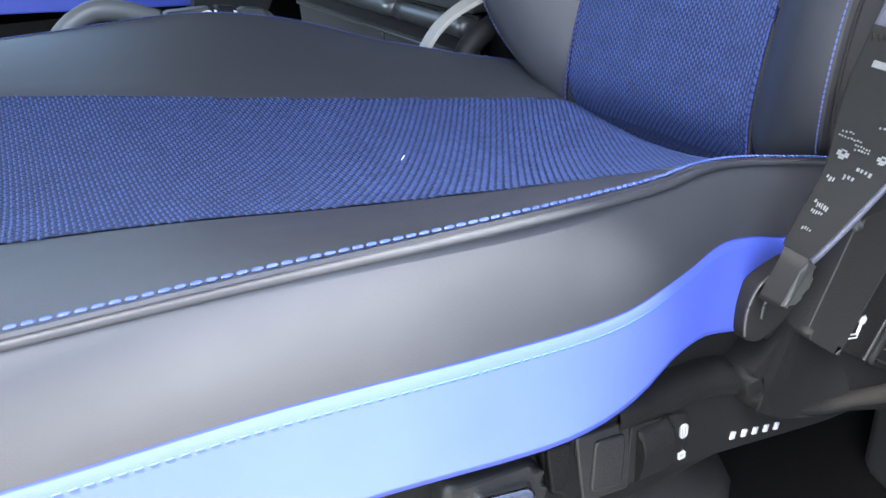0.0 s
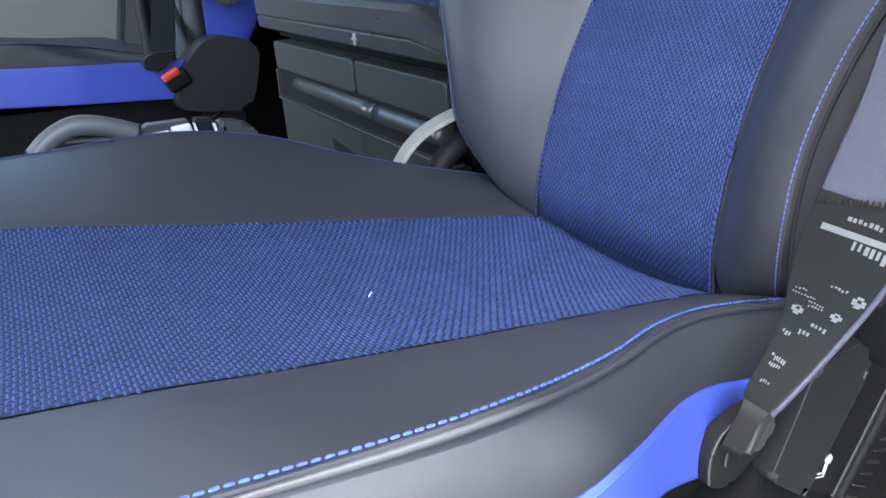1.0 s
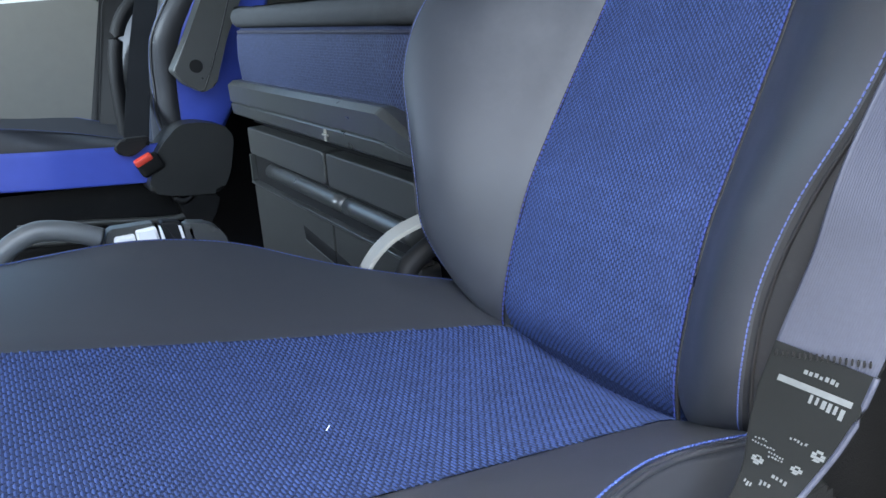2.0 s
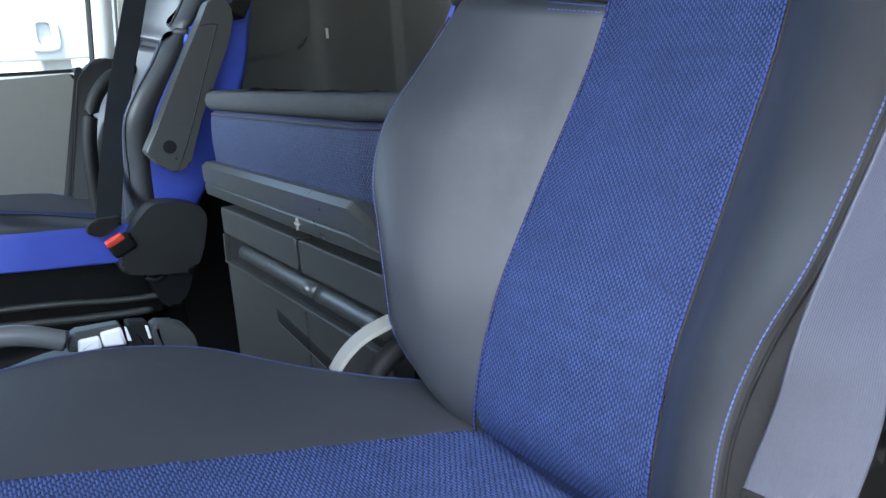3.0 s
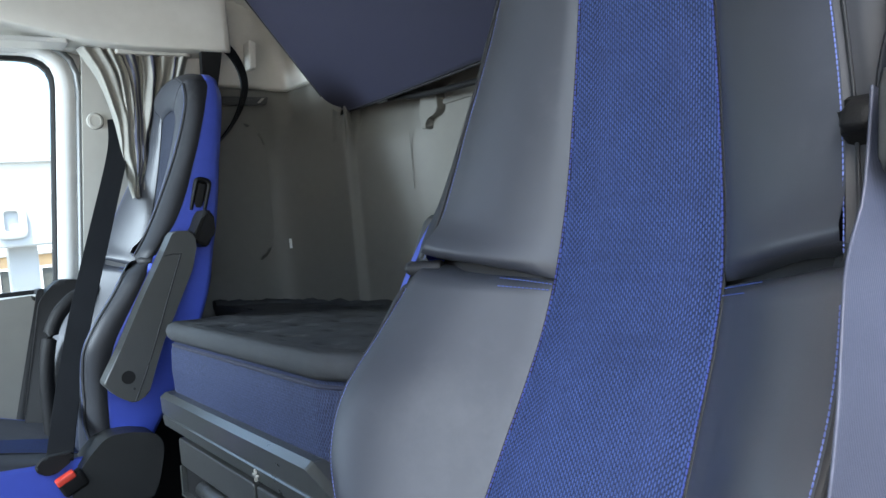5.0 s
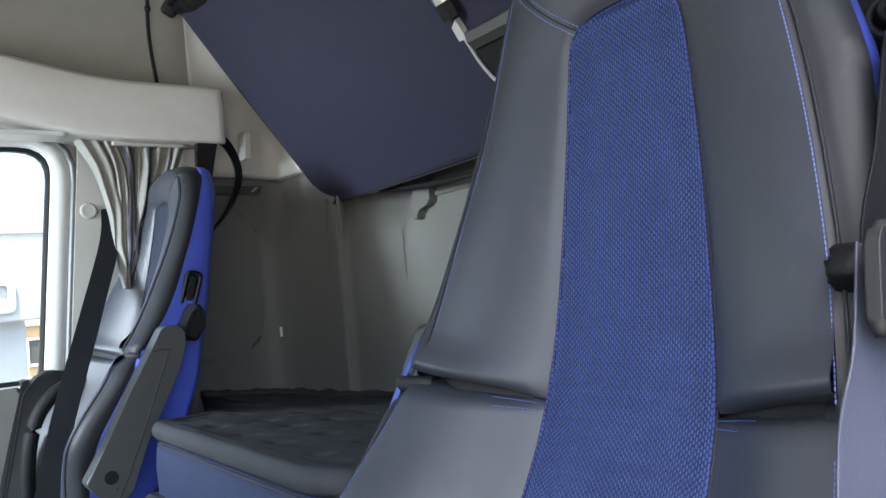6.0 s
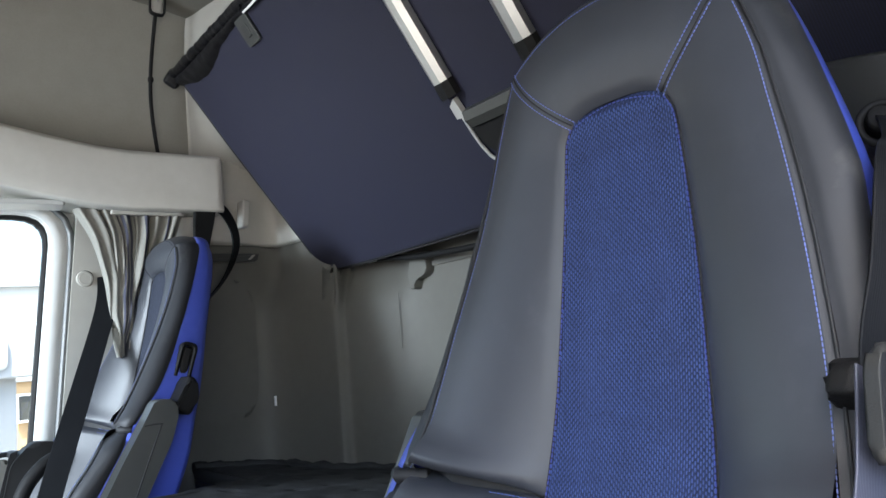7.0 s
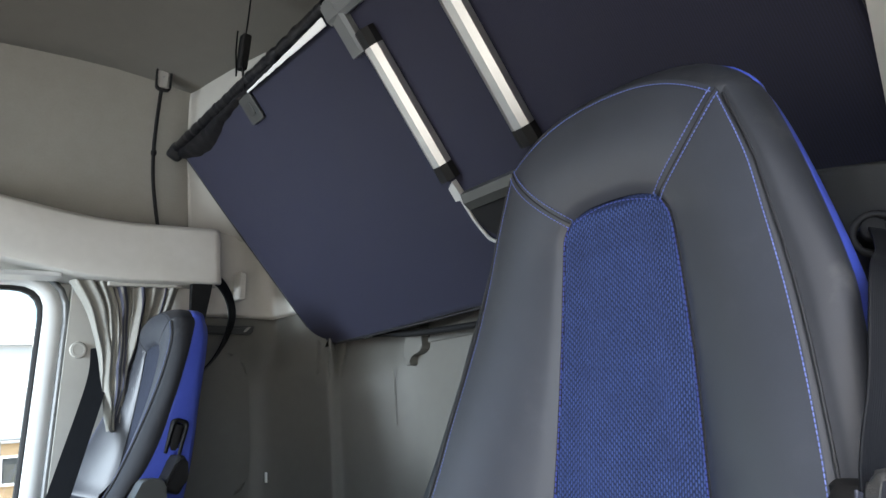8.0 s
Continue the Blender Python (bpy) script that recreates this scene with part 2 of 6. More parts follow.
# ---- mesh tools ----
def mesh_of(name, bm, material, smooth=True):
    me = bpy.data.meshes.new(name)
    bmesh.ops.recalc_face_normals(bm, faces=bm.faces[:]) if len(bm.faces) < 20000 else None
    bm.normal_update()
    for f in bm.faces:
        f.smooth = smooth
    ways = []
    if smooth:
        for v in bm.verts:
            n = Vector((0, 0, 0))
            for f in v.link_faces:
                n += f.normal * f.calc_area()
            ways.append(n.normalized() if n.length > 1e-12 else Vector((0, 0, 1)))
    bm.to_mesh(me)
    bm.free()
    if ways:
        me.normals_split_custom_set_from_vertices(ways)
    me.materials.append(material)
    return me


def thing(name, label, category, group="", kind="", at=(0, 0, 0)):
    ob = new(name)
    ob.location = at
    ob.empty_display_size = 0.05
    return tagged(ob, label, category, group, kind)


def part(name, bm, material, parent, label="", smooth=True, kind=""):
    ob = new(name, mesh_of(name, bm, material, smooth))
    if parent:
        ob.parent = parent
        if parent.type == "EMPTY":
            ob.matrix_parent_inverse = parent.matrix_basis.inverted()
    return tagged(ob, label, kind=kind)


def single(name, bm, material, label, category, group="", kind="", smooth=True):
    return tagged(new(name, mesh_of(name, bm, material, smooth)), label, category, group, kind)


def smoothed(xs, ys):
    """A smooth curve through a table of numbers."""
    xs, ys = list(map(float, xs)), list(map(float, ys))
    n = len(xs)
    tan = [(ys[min(i + 1, n - 1)] - ys[max(i - 1, 0)]) / (xs[min(i + 1, n - 1)] - xs[max(i - 1, 0)]) for i in range(n)]

    def at(x):
        if x <= xs[0]:
            return ys[0] + tan[0] * (x - xs[0])
        if x >= xs[-1]:
            return ys[-1] + tan[-1] * (x - xs[-1])
        i = max(k for k in range(n - 1) if xs[k] <= x)
        h = xs[i + 1] - xs[i]
        t = (x - xs[i]) / h
        return ((2 * t**3 - 3 * t**2 + 1) * ys[i] + (t**3 - 2 * t**2 + t) * h * tan[i] + (3 * t**2 - 2 * t**3) * ys[i + 1] + (t**3 - t**2) * h * tan[i + 1])
    return at


def sheet(rows, thick=0.0, closed=False, caps=False):
    """A surface through rows of points, with UVs in metres; thick: given depth along its normals."""
    rows = [[Vector(p) for p in r] for r in rows]
    bm = bmesh.new()
    uvl = bm.loops.layers.uv.new("UVMap")
    vs = [[bm.verts.new(p) for p in r] for r in rows]
    nr, nc = len(rows), len(rows[0])
    mid = nc // 2
    vv = [0.0]
    for i in range(1, nr):
        vv.append(vv[-1] + (rows[i][mid] - rows[i - 1][mid]).length)
    uu = []
    for r in rows:
        u = [0.0]
        for j in range(1, nc):
            u.append(u[-1] + (r[j] - r[j - 1]).length)
        uu.append([a - u[mid] for a in u])
    for i in range(nr - 1):
        for j in range(nc if closed else nc - 1):
            k = (j + 1) % nc
            f = bm.faces.new((vs[i][j], vs[i][k], vs[i + 1][k], vs[i + 1][j]))
            for loop, (a, b) in zip(f.loops, ((i, j), (i, k), (i + 1, k), (i + 1, j))):
                loop[uvl].uv = (uu[a][b], vv[a])
    if caps:
        bm.faces.new(vs[0])
        bm.faces.new(vs[-1][::-1])
    if thick:
        bm.normal_update()
        bmesh.ops.solidify(bm, geom=bm.faces[:], thickness=thick)
    return bm


def catmull(pts, steps=6):
    pts = [Vector(p) for p in pts]
    out = []
    for i in range(len(pts) - 1):
        p0, p1, p2, p3 = pts[max(i - 1, 0)], pts[i], pts[i + 1], pts[min(i + 2, len(pts) - 1)]
        for k in range(steps):
            t = k / steps
            out.append(0.5 * (2 * p1 + (p2 - p0) * t + (2 * p0 - 5 * p1 + 4 * p2 - p3) * t * t + (3 * p1 - p0 - 3 * p2 + p3) * t**3))
    out.append(pts[-1])
    return out


def tube(pts, radius, sides=8, squash=1.0):
    rings = []
    pts = [Vector(p) for p in pts]
    for i, p in enumerate(pts):
        d = (pts[min(i + 1, len(pts) - 1)] - pts[max(i - 1, 0)]).normalized()
        a = d.cross((0, 0, 1)) if abs(d.z) < 0.95 else d.cross((1, 0, 0))
        a.normalize()
        b = d.cross(a)
        r = radius(i / (len(pts) - 1)) if callable(radius) else radius
        rings.append([p + (a * math.cos(q) + b * math.sin(q) * squash) * r for q in (2 * math.pi * k / sides for k in range(sides))])
    return sheet(rings, closed=True, caps=True)


def band(pts, across, width, thick=0.0022):
    """A strap along pts; across: its width's direction, or one for each point."""
    rows = []
    pts = [Vector(p) for p in pts]
    for i, p in enumerate(pts):
        a = Vector(across[i] if isinstance(across, list) else across).normalized()
        d = (pts[min(i + 1, len(pts) - 1)] - pts[max(i - 1, 0)]).normalized()
        a = (a - d * a.dot(d)).normalized()
        w = (width[i] if isinstance(width, list) else width) / 2
        rows.append([p + a * w * k for k in (-1, -0.94, -0.5, 0, 0.5, 0.94, 1)])
    return sheet(rows, thick)


def block(size, at=(0, 0, 0), bevel=0.004, turn=(0, 0, 0), segments=2):
    bm = bmesh.new()
    bmesh.ops.create_cube(bm, size=1)
    bmesh.ops.scale(bm, vec=size, verts=bm.verts[:])
    if bevel:
        bmesh.ops.bevel(bm, geom=bm.edges[:], offset=min(bevel, min(size) * 0.45), segments=segments, profile=0.5, affect="EDGES")
    bmesh.ops.transform(bm, matrix=pose(*at, *turn), verts=bm.verts[:])
    return bm


def prism(outline, axis, lo, hi, bevel=0.003, segments=2):
    """An outline in the plane across an axis, given depth from lo to hi along it."""
    def put(a, b, c):
        return {"x": (c, a, b), "y": (a, c, b), "z": (a, b, c)}[axis]
    bm = bmesh.new()
    n = len(outline)
    va, vb = [bm.verts.new(put(*p, lo)) for p in outline], [bm.verts.new(put(*p, hi)) for p in outline]
    fa, fb = bm.faces.new(va), bm.faces.new(vb[::-1])
    for i in range(n):
        bm.faces.new((va[i], vb[i], vb[(i + 1) % n], va[(i + 1) % n]))
    if bevel:
        bmesh.ops.bevel(bm, geom=list({e for f in (fa, fb) for e in f.edges}), offset=bevel, segments=segments, profile=0.5, affect="EDGES")
    return bm


def rounded(outline, r, steps=4):
    """The outline with its corners rounded."""
    out, n = [], len(outline)
    for i in range(n):
        a, p, b = (Vector((*outline[k % n], 0)) for k in (i - 1, i, i + 1))
        da, db = (a - p), (b - p)
        q = min(r, da.length * 0.45, db.length * 0.45)
        s, e = p + da.normalized() * q, p + db.normalized() * q
        for k in range(steps + 1):
            t = k / steps
            v = s * (1 - t) ** 2 + p * 2 * t * (1 - t) + e * t * t
            out.append((v.x, v.y))
    return out


def rounded_each(outline, radii, steps=5):
    """The outline with a rounding of its own at each corner."""
    out, n = [], len(outline)
    for i in range(n):
        a, p, b = (Vector((*outline[k % n], 0)) for k in (i - 1, i, i + 1))
        s, e = p + (a - p).normalized() * radii[i], p + (b - p).normalized() * radii[i]
        for k in range(steps + 1):
            t = k / steps
            v = s * (1 - t) ** 2 + p * 2 * t * (1 - t) + e * t * t
            out.append((v.x, v.y))
    return out


def window_outline(a0, a1, b0, b1, low, high):
    return rounded_each([(a0, b0), (a1, b0), (a1, b1), (a0, b1)], (low, low, high, high))


def ring_frame(outer, inner, axis, lo, hi, bevel=0.003):
    """A frame between two outlines with equally many points, given depth along an axis."""
    def put(a, b, c):
        return {"x": (c, a, b), "y": (a, c, b), "z": (a, b, c)}[axis]
    n = len(outer)
    bm = bmesh.new()
    loops = [[bm.verts.new(put(*p, d)) for p in o] for o, d in ((outer, lo), (inner, lo), (inner, hi), (outer, hi))]
    for q in range(4):
        l1, l2 = loops[q], loops[(q + 1) % 4]
        for i in range(n):
            bm.faces.new((l1[i], l1[(i + 1) % n], l2[(i + 1) % n], l2[i]))
    return bm


def rect(a0, a1, b0, b1, r=0.02, steps=5):
    return rounded([(a0, b0), (a1, b0), (a1, b1), (a0, b1)], r, steps)


def joined(*bms):
    out = bmesh.new()
    for b in bms:
        me = bpy.data.meshes.new("scrap")
        b.to_mesh(me)
        b.free()
        out.from_mesh(me)
        bpy.data.meshes.remove(me)
    return out


def stitches(path, normal, pitch=0.0039, length=0.0033, radius=0.00042, wide=1.3):
    """A row of thread stitches along a path, lying on the surface with that normal."""
    pts = [Vector(p) for p in path]
    verts, faces = [], []
    walked, nxt = 0.0, 0.0
    for a, b in zip(pts[:-1], pts[1:]):
        seg = (b - a).length
        if seg < 1e-7:
            continue
        d = (b - a) / seg
        nn = Vector(normal)
        nn = (nn - d * nn.dot(d)).normalized()
        s = d.cross(nn)
        while nxt < walked + seg:
            c = a + d * (nxt - walked)
            k = len(verts)
            for f, q in ((-0.5, 0.45), (-0.3, 1.0), (0.3, 1.0), (0.5, 0.45)):
                for sx, sn in ((-1, -0.6), (-0.75, 0.7), (0.75, 0.7), (1, -0.6)):
                    verts.append(c + d * length * f + s * sx * radius * wide * q + nn * radius * sn * q)
            for i in range(3):
                for j in range(4):
                    faces.append((k + 4 * i + j, k + 4 * i + (j + 1) % 4, k + 4 * i + 4 + (j + 1) % 4, k + 4 * i + 4 + j))
            faces += [(k, k + 1, k + 2, k + 3), (k + 12, k + 15, k + 14, k + 13)]
            nxt += pitch
        walked += seg
    me = bpy.data.meshes.new("scrap")
    me.from_pydata([tuple(v) for v in verts], [], faces)
    bm = bmesh.new()
    bm.from_mesh(me)
    bpy.data.meshes.remove(me)
    return bm


def yarn_floats(name, at, along, us, vs, half, material, parent, size=(0.0045, 0.0017, 0.0007)):
    """Raised staggered yarns on a cloth panel. at(u, v): a point of the cloth; us: rows, vs: columns, both evenly laid; half(u): the panel's half width;
    along: 0 where the yarns run with u, 1 where they run with v."""
    ln, wd, hi = size
    shape = ((-0.5, 0, 0), (-0.26, 0.5, 0), (0.26, 0.5, 0), (0.5, 0, 0), (0.26, -0.5, 0), (-0.26, -0.5, 0), (-0.2, 0, 1), (0.2, 0, 1))
    sides = ((0, 1, 6), (1, 2, 7, 6), (2, 3, 7), (3, 4, 7), (4, 5, 6, 7), (5, 0, 6))
    rng = random.Random(5)
    verts, faces = [], []
    e = 0.0005
    for i, u in enumerate(us):
        for j, v in enumerate(vs):
            if (i + j) % 2 or abs(v) > half(u) - 0.0018:
                continue
            p = at(u, v)
            du, dv = (at(u + e, v) - p).normalized(), (at(u, v + e) - p).normalized()
            n = du.cross(dv).normalized()
            if n.z - n.x < 0:
                n = -n
            d, q = (du, dv) if along == 0 else (dv, du)
            f, h = 1 + rng.uniform(-0.12, 0.12), 1 + rng.uniform(-0.25, 0.25)
            p = p + d * rng.uniform(-0.0002, 0.0002) + q * rng.uniform(-0.0001, 0.0001)
            k = len(verts)
            verts += [tuple(p + d * a * ln * f + q * b * wd + n * (c * hi * h - 0.0001)) for a, b, c in shape]
            faces += [tuple(k + m for m in s) for s in sides]
    me = bpy.data.meshes.new(name)
    me.from_pydata(verts, [], faces)
    bm = bmesh.new()
    bm.from_mesh(me)
    bpy.data.meshes.remove(me)
    return part(name, bm, material, parent, "raised blue yarns of the cloth", kind="stuff")


def moved(bm, m):
    bmesh.ops.transform(bm, matrix=m, verts=bm.verts[:])
    return bm


def lerp(a, b, t):
    return a + (b - a) * t


# ---- the cab's shell ----
DOOR_Y, MID_Y = 2.20, 1.277
BACK_X, FRONT_X, ROOF_Z = 1.25, -1.15, 2.06


def flip(y):
    return 2.464 - y


floor = thing("floor", "black ribbed rubber floor of a truck cab", "floor", kind="structure")
part("floor_mat", block((2.5, 2.1, 0.03), (0.05, MID_Y, -0.015), 0.004), CARPET, floor)

# the lining of side and rear wall, as one line in plan with a rounded rear corner
PLAN = catmull([(0.575, 2.185), (0.62, 2.172), (0.72, 2.15), (0.82, 2.112), (0.985, 2.110), (1.045, 2.06), (1.085, 1.965), (1.108, 1.907), (1.116, 1.895), (1.134, 1.889), (1.143, 1.879), (1.16, 1.846), (1.20, 1.78), (1.245, 1.70), (1.25, 1.55), (1.25, MID_Y)], 4)


# the driver's side has a tighter corner behind the bunk's end
PLAN_D = catmull([(0.80, 2.102), (1.0, 2.102), (1.16, 2.10), (1.232, 2.06), (1.25, 1.97), (1.25, 1.6), (1.25, MID_Y)], 4)


def lining(heights, mirror=False, cut=(0, 99)):
    """Rows of the wall lining; heights: (z, how far it stands into the cab)."""
    rows = []
    line = PLAN_D if mirror else PLAN
    for z, d, c in (h if len(h) > 2 else (*h, 0.0) for h in heights):
        row = []
        for i, p in enumerate(line[cut[0]:cut[1]]):
            i += cut[0]
            t = (line[min(i + 1, len(line) - 1)] - line[max(i - 1, 0)]).normalized()
            x, y = p.x - abs(t.y) * d, p.y - t.x * d + 0.03 * mirror
            bend = max(0, 1 - abs(abs(t.x) - abs(t.y)) * 1.1) * c
            x, y = x + bend * abs(t.y), y + bend * t.x
            row.append((x, flip(y) if mirror else y, z))
        rows.append(row)
    return rows


for name, mirror in (("wall_passenger_side", False), ("wall_driver_side", True)):
    wall = thing(name, "taupe lower and cream upper moulded wall lining", "wall", kind="structure")
    cut = (0, 99)
    part("lower_lining", sheet(lining([(0, 0), (0.70, 0), (0.80, 0), (1.0, 0), (1.15, 0), (1.20, 0, 0.02), (1.24, 0, 0.06), (1.28, 0, 0.08), (1.335, 0.0, 0.085), (1.352, -0.006, 0.085), (1.358, -0.03, 0.085)], mirror, cut), 0.02), TAUPE, wall)
    part("upper_lining", sheet(lining([(1.345, -0.028, 0.085), (1.352, 0.004, 0.085), (1.36, 0.010, 0.085), (1.45, 0.012, 0.07), (1.575, 0.008, 0.05)], mirror, cut), 0.02), CREAM, wall)
    s = -1 if mirror else 1
    yy = (lambda y: flip(y)) if mirror else (lambda y: y)
    # pressed panel in the lower lining, with its raised border
    pan = [(0.70, 0.86), (0.97, 0.90), (0.985, 0.97), (0.985, 1.22), (0.94, 1.26), (0.70, 1.27)]
    if not mirror:
        part("raised_panel", prism(rounded(pan, 0.04), "y", 2.098, 2.125, 0.0125, 4), TAUPE, wall)
        # black panel added on the wall to darken the gap beside the cabinet
        part("dark_gap_panel", block((0.27, 0.02, 0.62), (0.695, 2.078, 0.31), 0.003), RUBBER, wall)
    # outer skin
    part("outer_skin", block((0.50, 0.02, 2.2), (1.04, yy(2.25), 1.0), 0.004), CAB_PAINT, wall)
    part("front_post", prism(rounded([(-1.15, 0.0), (-0.98, 0.0), (-0.92, 0.9), (-0.80, 1.62), (-0.80, 2.1), (-1.15, 2.1)], 0.02), "y", min(yy(2.17), yy(2.24)), max(yy(2.17), yy(2.24)), 0.004), TAUPE, wall)
    if mirror:
        part("corner_trim", sheet([[(x, y, z) for x, y in ((0.835, 0.300), (0.852, 0.330), (0.880, 0.382), (0.897, 0.415))] for z in (1.30, 1.34, 1.60, 1.95)], 0.006), CREAM, wall, "cream corner trim behind the door")
    # the driver's header reaches further out, unseen, to keep sun off the cushion
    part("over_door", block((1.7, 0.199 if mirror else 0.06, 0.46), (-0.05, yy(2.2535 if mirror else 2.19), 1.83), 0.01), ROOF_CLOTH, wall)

rear = thing("wall_rear", "plain rear wall behind the bunks", "wall", kind="structure")
part("outer_skin", block((0.02, 2.1, 2.2), (1.30, MID_Y, 1.0), 0.004), CAB_PAINT, rear)
part("press_line", tube([(1.215, 1.752, 1.04), (1.215, 1.752, 1.18)], 0.0009, 6), TAUPE, rear)
part("press_line", block((0.006, 0.5, 0.012), (1.247, 1.40, 1.235), 0.002), TAUPE, rear)

front = thing("wall_front", "dashboard bulkhead with a wide windscreen opening", "wall", kind="structure")
part("bulkhead", block((0.08, 2.1, 0.86), (FRONT_X, MID_Y, 0.43), 0.01), PLASTIC, front)
# unseen panel added to block windscreen light on the driver's half
part("light_block", block((0.05, 0.80, 0.98), (FRONT_X + 0.03, 0.65, 1.39), 0.01), ROOF_CLOTH, front)
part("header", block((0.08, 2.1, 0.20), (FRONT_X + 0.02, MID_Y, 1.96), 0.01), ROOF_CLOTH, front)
single("dashboard", block((0.50, 1.9, 0.34), (FRONT_X + 0.28, MID_Y, 0.72), 0.06), PLASTIC_GREY, "charcoal dashboard below the windscreen", "dashboard")

roof = thing("ceiling", "grey beige fabric roof lining of the cab", "ceiling", kind="structure")
EAVE = smoothed([-1.2, 0.3, 0.5, 0.634, 0.778, 0.851, 1.28], [2.045, 2.033, 2.030, 2.024, 2.005, 1.990, 1.965])
roof_rows = []
for k in range(25):
    y = lerp(flip(2.13), 2.13, k / 24)
    rise = 0.045 * (1 - abs((y - MID_Y) / 0.85) ** 5)
    roof_rows.append([(x, y, EAVE(x) + rise) for x in (lerp(-1.2, 1.27, i / 24) for i in range(25))])
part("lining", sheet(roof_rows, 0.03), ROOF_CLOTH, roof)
# upper side lining, gently hollow, rolled in along its top edge
for mirror in (False, True):
    rows = []
    for t, d in ((0.0, 2.112), (0.2, 2.116), (0.5, 2.120), (0.75, 2.117), (0.88, 2.115), (0.95, 2.111), (0.985, 2.105), (1.0, 2.097), (1.03, 2.098)):
        rows.append([(x, flip(d) if mirror else d, lerp(1.56, EAVE(x), t)) for x in (lerp(-1.1, 0.842, i / 24) for i in range(25))])
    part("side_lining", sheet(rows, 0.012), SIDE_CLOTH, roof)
# corner panels between the side lining and the rear wall, slanting across the corner towards the roof
LOW_LINE = catmull([(0.832, 2.108, 0), (0.90, 2.106, 0), (0.985, 2.105, 0), (1.045, 2.06, 0), (1.10, 1.93, 0), (1.20, 1.70, 0), (1.24, MID_Y, 0)], 4)
HIGH_LINE = catmull([(0.832, 2.120, 0), (0.850, 2.094, 0), (0.893, 1.98, 0), (0.945, 1.83, 0), (1.035, 1.57, 0), (1.09, 1.40, 0), (1.10, MID_Y, 0)], 4)
for mirror in (False, True):
    rows = []
    for z, t in ((1.556, 0.0), (1.60, 0.12), (1.68, 0.42), (1.76, 0.76), (1.85, 1.0), (1.95, 1.0), (2.10, 1.0)):
        row = [a.lerp(b, t) + Vector((0, 0, z)) for a, b in zip(LOW_LINE, HIGH_LINE)]
        rows.append([(p.x, flip(p.y) if mirror else p.y, p.z) for p in row])
    part("corner_panel", sheet(rows, 0.012), CREAM_SHADED, roof)


# passenger door with its window
door = thing("door_1", "grey passenger door with a rounded window", "door", kind="structure")
WX0, WX1, WZ0, WZ1 = -0.74, 0.515, 0.872, 1.432
lean = 0.055


def leaned(bm):
    """The window's rear edge leans back towards the top."""
    for v in bm.verts:
        v.co.x += (v.co.z - 1.43) * lean * 1.6
    return bm


part("surround", leaned(ring_frame(window_outline(WX0 - 0.16, WX1 + 0.062, WZ0 - 0.10, WZ1 + 0.20, 0.02, 0.03), window_outline(WX0, WX1, WZ0, WZ1, 0.02, 0.075), "y", 2.175, 2.24)), FRAME_GREY, door)
part("inner_bead", leaned(ring_frame(window_outline(WX0 - 0.028, WX1 + 0.038, WZ0 - 0.03, WZ1 + 0.020, 0.02, 0.11), window_outline(WX0 + 0.001, WX1 + 0.001, WZ0 + 0.001, WZ1 + 0.001, 0.02, 0.078), "y", 2.160, 2.182)), FRAME_GREY, door)
part("gasket", leaned(ring_frame(window_outline(WX0 - 0.006, WX1 + 0.006, WZ0 - 0.006, WZ1 + 0.006, 0.02, 0.078), window_outline(WX0 + 0.010, WX1 - 0.009, WZ0 + 0.010, WZ1 - 0.009, 0.02, 0.070), "y", 2.196, 2.222)), RUBBER, door)
part("outer_seal", leaned(ring_frame(window_outline(WX0 - 0.046, WX1 + 0.053, WZ0 - 0.046, WZ1 + 0.034, 0.02, 0.125), window_outline(WX0 - 0.029, WX1 + 0.039, WZ0 - 0.031, WZ1 + 0.021, 0.02, 0.111), "y", 2.156, 2.182)), GRIP_GREY, door, "grey rubber seal round the window")
pane = part("pane", leaned(prism(window_outline(WX0 - 0.004, WX1 + 0.004, WZ0 - 0.004, WZ1 + 0.004, 0.02, 0.07), "y", 2.210, 2.214, 0)), GLASS, door, "clear window glass", smooth=False)
pane.visible_shadow = False
dp = rounded([(-0.93, 0.05), (0.30, 0.05), (0.345, 0.60), (0.415, 0.872), (-0.93, 0.83)], 0.015)
part("door_panel", prism(dp, "y", 2.150, 2.20, 0.010), TAUPE, door, "smooth grey green door panel")
part("door_core", prism([(-0.93, 0.0), (0.40, 0.0), (0.47, 0.87), (-0.93, 0.87)], "y", 2.20, 2.25, 0.002), CAB_PAINT, door)
part("panel_edge", prism(rounded([(0.302, 0.05), (0.312, 0.05), (0.360, 0.60), (0.430, 0.885), (0.416, 0.885), (0.345, 0.60)], 0.004), "y", 2.145, 2.205, 0.003), RUBBER, door)

pillar = thing("pillar_1", "cream and black door pillar with rubber seal", "pillar", kind="structure")
# same cream as the shelf; its shadow is in the darker tone
part("upper_trim", prism(rounded([(0.515, 0.857), (0.66, 0.857), (0.70, 1.438), (0.575, 1.469), (0.566, 1.438)], 0.01), "y", 2.150, 2.19, 0.012, 3), CREAM_SHADED, pillar)
part("lower_trim", prism(rounded([(0.36, 0.0), (0.64, 0.0), (0.64, 0.87), (0.46, 0.905), (0.415, 0.86), (0.36, 0.60)], 0.02), "y", 2.13, 2.19, 0.012, 3), RUBBER, pillar)
part("rubber_seal", tube(catmull([(0.40, 2.09, 0.10), (0.405, 2.085, 0.55), (0.408, 2.082, 0.70), (0.43, 2.08, 0.80), (0.475, 2.085, 0.855), (0.53, 2.10, 0.872)]), 0.016, 10), RUBBER, pillar)
